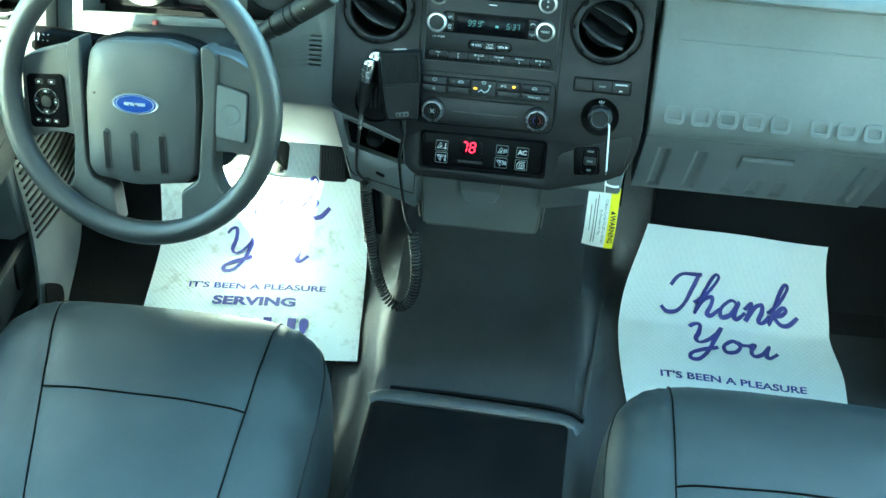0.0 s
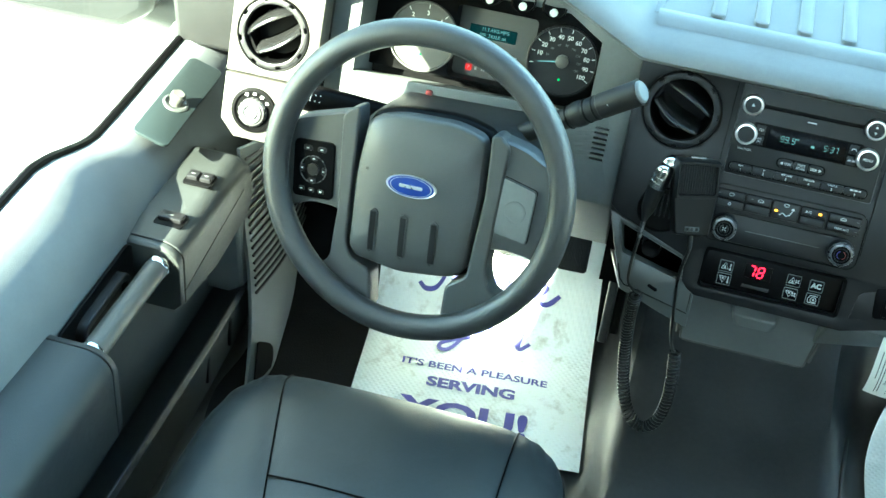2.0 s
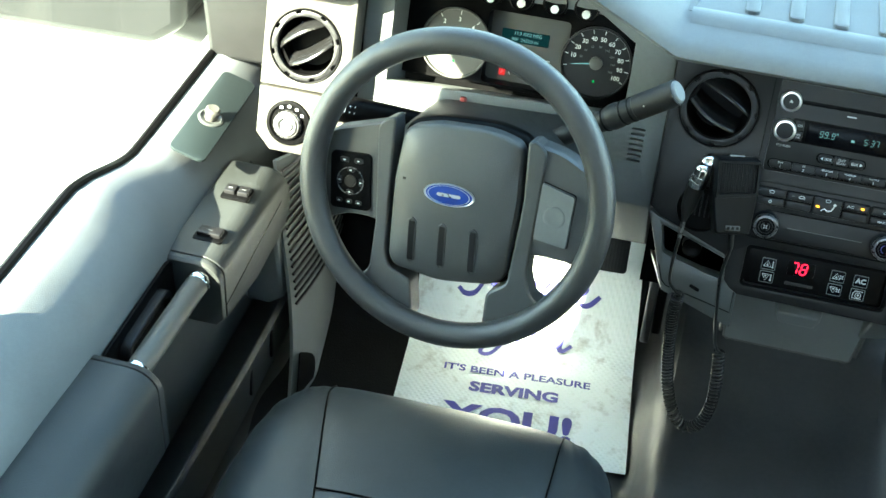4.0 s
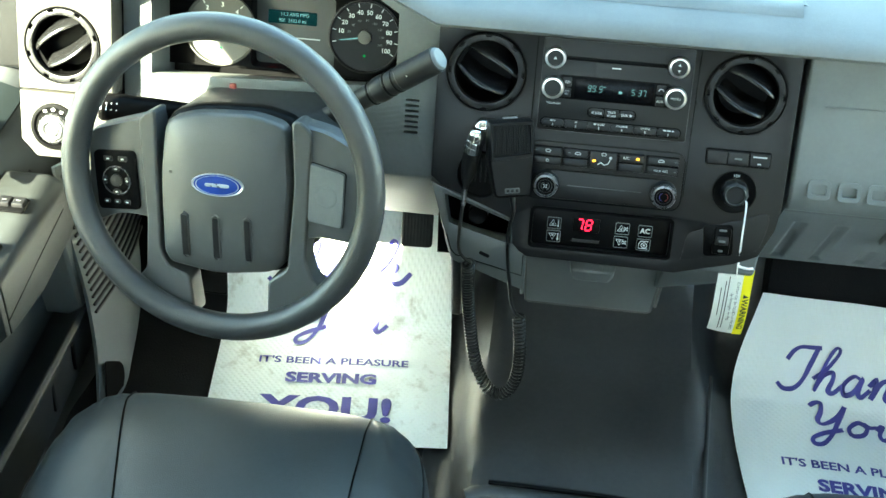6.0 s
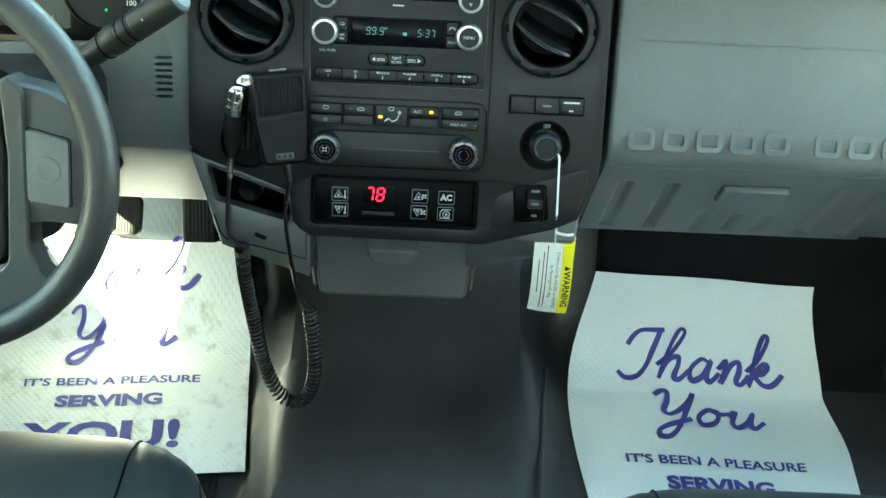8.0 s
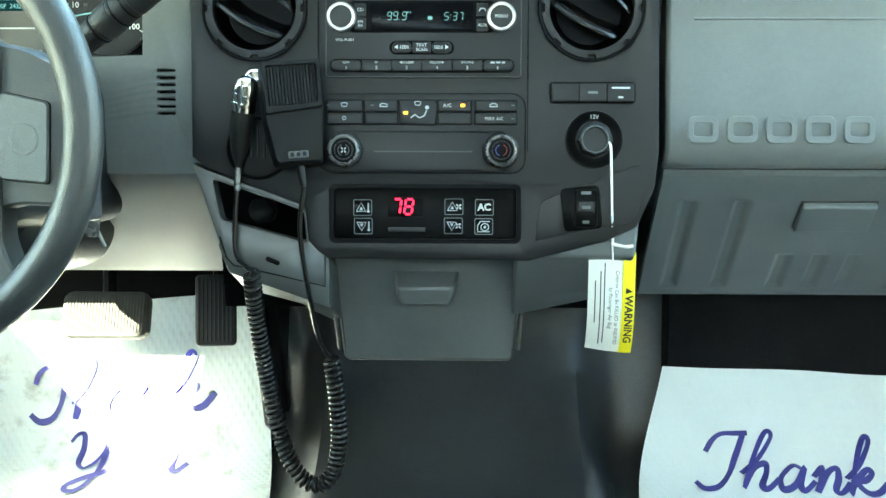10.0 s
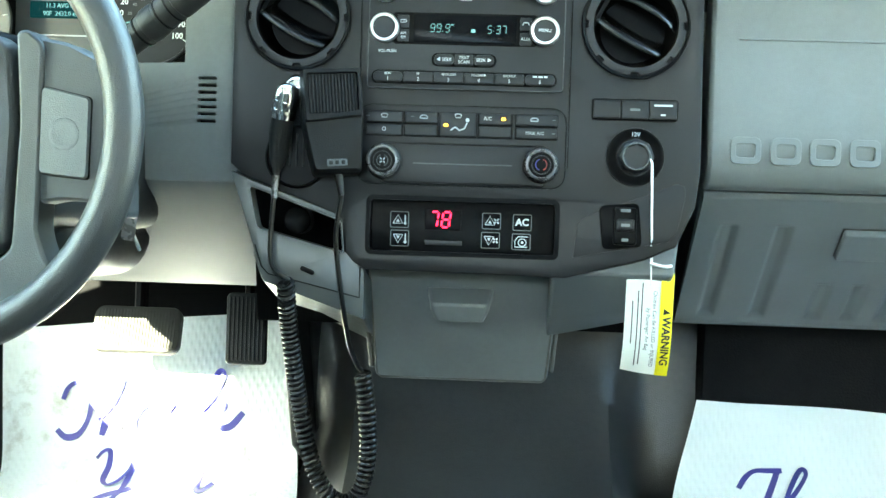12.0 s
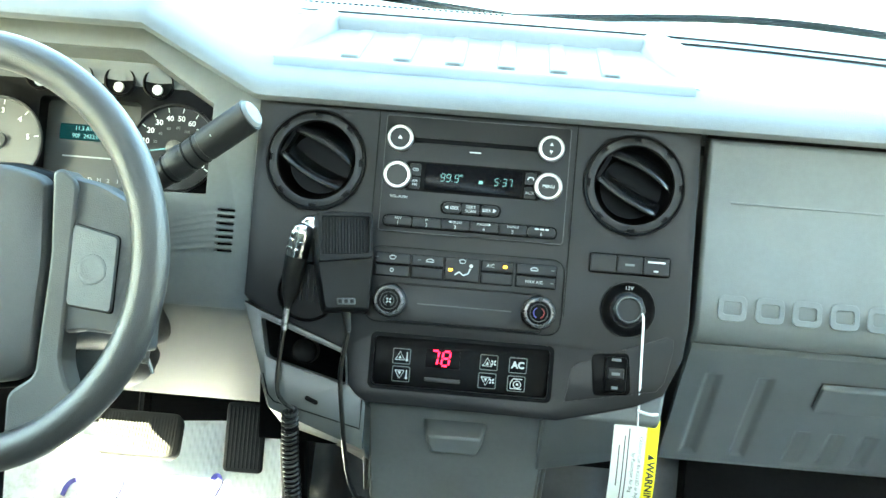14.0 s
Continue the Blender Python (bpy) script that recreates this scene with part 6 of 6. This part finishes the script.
def door_row(y):
    z = sill_z(y)
    return [Vector(p) for p in ((-0.900, y, z - 0.012), (-0.893, y, z), (-0.876, y, z + 0.004), (-0.850, y, z - 0.010), (-0.824, y, z - 0.034), (-0.806, y, z - 0.062), (-0.796, y, z - 0.095), (-0.792, y, 0.33), (-0.800, y, 0.24), (-0.800, y, 0.04), (-0.900, y, 0.04))]


bm = bmesh.new()
ys = [0.235, 0.22, 0.15, 0.05, -0.02, -0.07, -0.11, -0.15, -0.19, -0.23, -0.27, -0.32, -0.5, -0.8, -1.05]
bridge(bm, [door_row(y) for y in ys])
part("trim", bm, PAD, door, "light grey upper door trim", angle=55)
bm = bmesh.new()
bridge(bm, [[Vector(p) for p in ((-0.799, y, 0.352), (-0.7895, y, 0.340), (-0.7890, y, 0.325), (-0.7955, y, 0.24), (-0.7955, y, 0.045), (-0.799, y, 0.045))] for y in (0.10, -0.1, -0.3, -0.5, -0.8, -1.04)])
part("lower_panel", bm, VINYL, door, "dark lower door panel", bevel=0.002)
part("window_seal", tube(spline([(-0.893, y, sill_z(y) + 0.003) for y in ys[1:]], 4), 0.0062, 8), BLACK, door, "black window seal")


def rounded_rest(rows_, x0, x1, r):
    """An armrest with a broad rounded inner edge; rows_ holds (y, top, bottom)."""
    bm = bmesh.new()
    rings = []
    for y, z1, z0 in rows_:
        ring = [Vector((x0, y, z0)), Vector((x0, y, z1))]
        for k in range(9):
            a = radians(90 - 90 * k / 8)
            ring.append(Vector((x1 - r + r * math.cos(a), y, z1 - r * 0.9 + r * 0.9 * math.sin(a))))
        rings.append(ring + [Vector((x1, y, z0 + 0.012)), Vector((x1 - 0.010, y, z0))])
    bridge(bm, rings)
    return bm


part("armrest", rounded_rest([(0.066, 0.345, 0.305), (0.063, 0.362, 0.292), (0.055, 0.376, 0.282), (0.040, 0.385, 0.272), (-0.07, 0.3885, 0.266), (-0.1755, 0.392, 0.284)], -0.802, -0.7235, 0.030), ARM, door, "grey armrest with window switches", angle=50, bevel=0.0015)
part("armrest_cap", rounded_rest([(-0.1775, 0.3915, 0.2845), (-0.185, 0.3915, 0.287), (-0.1895, 0.388, 0.290)], -0.802, -0.7242, 0.030), ARM, door, "grey armrest end cap", angle=50, bevel=0.001)
part("seam", tube([(-0.7237, 0.030, 0.338), (-0.7237, -0.060, 0.330), (-0.7237, -0.176, 0.318)], 0.0011, 6), BLACK, door, "dark panel seam")
part("armrest_cap", rounded_rest([(-0.3865, 0.396, 0.270), (-0.389, 0.402, 0.265), (-0.3985, 0.405, 0.262)], -0.81, -0.7145, 0.034), REST, door, "dark armrest front cap", angle=50, bevel=0.001)
part("armrest", rounded_rest([(-0.4005, 0.405, 0.262), (-0.50, 0.411, 0.264), (-0.75, 0.422, 0.272), (-1.02, 0.430, 0.280)], -0.81, -0.7145, 0.036), REST, door, "dark padded rear armrest", angle=50)
hp = spline([(-0.752, -0.184, 0.3640), (-0.752, -0.24, 0.3675), (-0.752, -0.31, 0.3715), (-0.752, -0.392, 0.3760)], 6)
part("pull_handle", tube(hp, 0.0150, 20), HANDLE, door, "grained warm grey pull handle bar")
for y0, y1 in ((-0.1900, -0.2020), (-0.3860, -0.3740)):
    part("handle_collar", tube([(-0.752, y0, 0.3640 - 0.06 * y0 - 0.0114), (-0.752, y0 + (y1 - y0) * 0.2, 0.3640 - 0.06 * y0 - 0.0114), (-0.752, y1 - (y1 - y0) * 0.2, 0.3640 - 0.06 * y1 - 0.0114), (-0.752, y1, 0.3640 - 0.06 * y1 - 0.0114)], [0.0156, 0.0172, 0.0172, 0.0156], 24), CHROME, door, "chrome collar")
part("handle_well", rbox(0.085, 0.205, 0.004, 0.02, Matrix.Translation((-0.7930, -0.288, 0.350)) @ Matrix.Rotation(radians(90), 4, "Y"), 0.001), BLACK, door, "black handle recess")
lever_m = Matrix.Translation((-0.788, -0.285, 0.352)) @ Matrix.Rotation(radians(90), 4, "Y")
part("inner_handle", frame_ring(outline(0.050, 0.125, 0.018), outline(0.030, 0.105, 0.010), -0.004, 0.012, lever_m), DARK, door, "dark inside door release", bevel=0.002)
part("inner_handle_pad", rbox(0.026, 0.100, 0.006, 0.008, lever_m, 0.003), BLACK, door)
# lower face with map pocket
bm = bmesh.new()
bridge(bm, [[Vector(p) for p in r] for r in (((-0.80, 0.16, 0.04), (-0.742, 0.16, 0.04), (-0.736, 0.15, 0.115), (-0.742, 0.15, 0.122), (-0.75, 0.15, 0.115), (-0.80, 0.15, 0.09)),
                                               ((-0.80, -0.10, 0.04), (-0.736, -0.10, 0.04), (-0.728, -0.10, 0.135), (-0.735, -0.10, 0.142), (-0.745, -0.10, 0.135), (-0.80, -0.10, 0.09)),
                                               ((-0.80, -0.60, 0.04), (-0.736, -0.60, 0.04), (-0.728, -0.60, 0.16), (-0.735, -0.60, 0.167), (-0.745, -0.60, 0.16), (-0.80, -0.60, 0.09)))])
part("map_pocket", bm, REST, door, "dark grey map pocket", bevel=0.002)
for y in (0.075, -0.01, -0.095):
    part("pocket_slot", rbox(0.050, 0.010, 0.004, 0.002, Matrix.Translation((-0.7335, y, 0.095)) @ Matrix.Rotation(radians(90), 4, "Y")), BLACK, door)
part("pocket_frame", across([(0.052, 0.30), (0.040, 0.26), (0.060, 0.11), (0.075, 0.10), (0.100, 0.12), (0.088, 0.31)], -0.80, -0.738), GREY, door, bevel=0.005)
# front lower corner with a ribbed speaker cover
LEFT = spline([(-0.748, 0.078, 0.37), (-0.738, 0.066, 0.26), (-0.722, 0.050, 0.16), (-0.705, 0.010, 0.08), (-0.690, -0.05, 0.02)], 8)
RIGHT = spline([(-0.738, 0.170, 0.35), (-0.730, 0.262, 0.24), (-0.712, 0.248, 0.14), (-0.692, 0.170, 0.050), (-0.676, 0.040, 0.010)], 8)
grid = [[a.lerp(b, k / 12) + Vector((0.008 * math.sin(math.pi * k / 12), 0, 0)) for k in range(13)] for a, b in zip(LEFT, RIGHT)]
speaker = part("speaker_cover", sheet(grid, 0.006), GREY, door, "grey speaker cover with ribs")
for k in range(1, 19):
    a, b = LEFT[k], RIGHT[max(0, k - 2)]
    pts = [a.lerp(b, q / 8) + Vector((0.0085 + 0.008 * math.sin(math.pi * q / 8), -0.002, 0.001)) for q in range(9)]
    part("rib", tube(pts, 0.0026, 5), DARK, speaker)
notch = [[LEFT[j].lerp(RIGHT[j], q) + Vector((0.011, -0.003, 0.001)) for q in (0.02, 0.02 + 0.22 * f, 0.02 + 0.42 * f)] for j, f in ((25, 0.10), (26, 0.45), (27, 0.80), (28, 1.05), (29, 1.2), (30, 1.3), (31, 1.3))]
part("foot_opening", sheet(notch, 0.002), BLACK, speaker, "dark opening at the foot of the cover")
# mirror control and switches
pm = Matrix.Translation((-0.830, 0.058, 0.4425)) @ Matrix.Rotation(radians(0.5), 4, "X") @ Matrix.Rotation(radians(18), 4, "Y")
mc = part("mirror_control", rbox(0.052, 0.200, 0.004, 0.010, pm, 0.0015), MIRPL, door, "mirror control plate with shade put into its slate grey")
part("dish", lathe([(0.0185, 0.003), (0.0180, 0.0055), (0.0150, 0.0065), (0.0125, 0.0045), (0.0001, 0.004)], pm @ Matrix.Translation((-0.001, -0.012, 0)), 32, caps=False), PLATE, mc)
part("joystick", lathe([(0.0085, 0.004), (0.0085, 0.013), (0.0105, 0.0145), (0.0105, 0.020), (0.0080, 0.023), (0.0001, 0.0225)], pm @ Matrix.Translation((-0.001, -0.012, 0)), 24), HANDLE, mc, "grey mirror joystick")
for y in (-0.035, -0.130):
    wm = Matrix.Translation((-0.761, y, 0.3885)) @ Matrix.Rotation(radians(-2), 4, "X")
    sw = part("window_switch", rbox(0.040, 0.030, 0.003, 0.004, wm, 0.001), BLACK, door, "black window switch")
    for dx in (-0.0095, 0.0095) if y > -0.1 else (0.0,):
        part("rocker", rbox(0.016 if y > -0.1 else 0.033, 0.017, 0.007, 0.002, wm @ Matrix.Translation((dx, 0.002, 0.002)), 0.002), DARK, sw)
        part("mark", rbox(0.006, 0.0015, 0.0003, 0.0004, wm @ Matrix.Translation((dx, 0.001, 0.0089))), GREY, sw)

# kick panel, pillar and outside mirror
kp = thing("kick_panel", "dark grey kick panel beside the footwell", "trim panel", at=(-0.72, 0.3, 0.1))
part("panel", across([(0.24, 0.02), (0.46, 0.02), (0.46, 0.46), (0.22, 0.46), (0.24, 0.30)], -0.760, -0.730), BLACK, kp, bevel=0.004)
kq = thing("kick_panel", "black kick panel beside the passenger footwell", "trim panel", at=(0.72, 0.3, 0.1))
part("panel", across([(0.0, 0.02), (0.46, 0.02), (0.46, 0.46), (0.22, 0.46), (0.10, 0.30)], 0.690, 0.720), PILE, kq, bevel=0.004)
pil = thing("pillar_trim", "dark windshield pillar trim", "trim panel", at=(-0.80, 0.2, 0.45))
bm = bmesh.new()
bridge(bm, [[Vector(p) for p in r] for r in (((-0.90, 0.205, 0.44), (-0.745, 0.205, 0.44), (-0.745, 0.30, 0.44), (-0.90, 0.36, 0.44)),
                                               ((-0.90, 0.185, 0.62), (-0.760, 0.185, 0.62), (-0.760, 0.30, 0.62), (-0.90, 0.36, 0.62)),
                                               ((-0.90, 0.16, 0.85), (-0.80, 0.16, 0.85), (-0.80, 0.24, 0.85), (-0.90, 0.26, 0.85)))])
part("cover", bm, RUBBER, pil, bevel=0.01)
part("window_channel", tube([(-0.889, 0.216, 0.44), (-0.889, 0.205, 0.80)], 0.006, 6), BLACK, pil, "black window channel")
pdoor = thing("passenger_door", "dark grey passenger door trim panel", "door", at=(0.84, -0.3, 0.05))
bm = bmesh.new()
bridge(bm, [[Vector((-p.x, p.y, p.z)) for p in door_row(y)] for y in ys])
part("trim", bm, GREY, pdoor, angle=55)
mir = thing("door_mirror", "dark door mirror housing outside the window", "mirror", at=(-1.15, 0.2, 0.6))
bm = bmesh.new()
bridge(bm, [[Vector((x, y, z)) for x, z in ((-1.50, 0.36), (-1.04, 0.375), (-0.985, 0.415), (-0.97, 0.62), (-0.99, 0.90), (-1.50, 0.92))] for y in (0.30, 0.33, 0.46)])
part("housing", bm, DARK, mir, bevel=0.02)
part("bracket", tube([(-0.90, 0.42, 0.36), (-1.10, 0.40, 0.40)], 0.045, 10), DARK, mir)
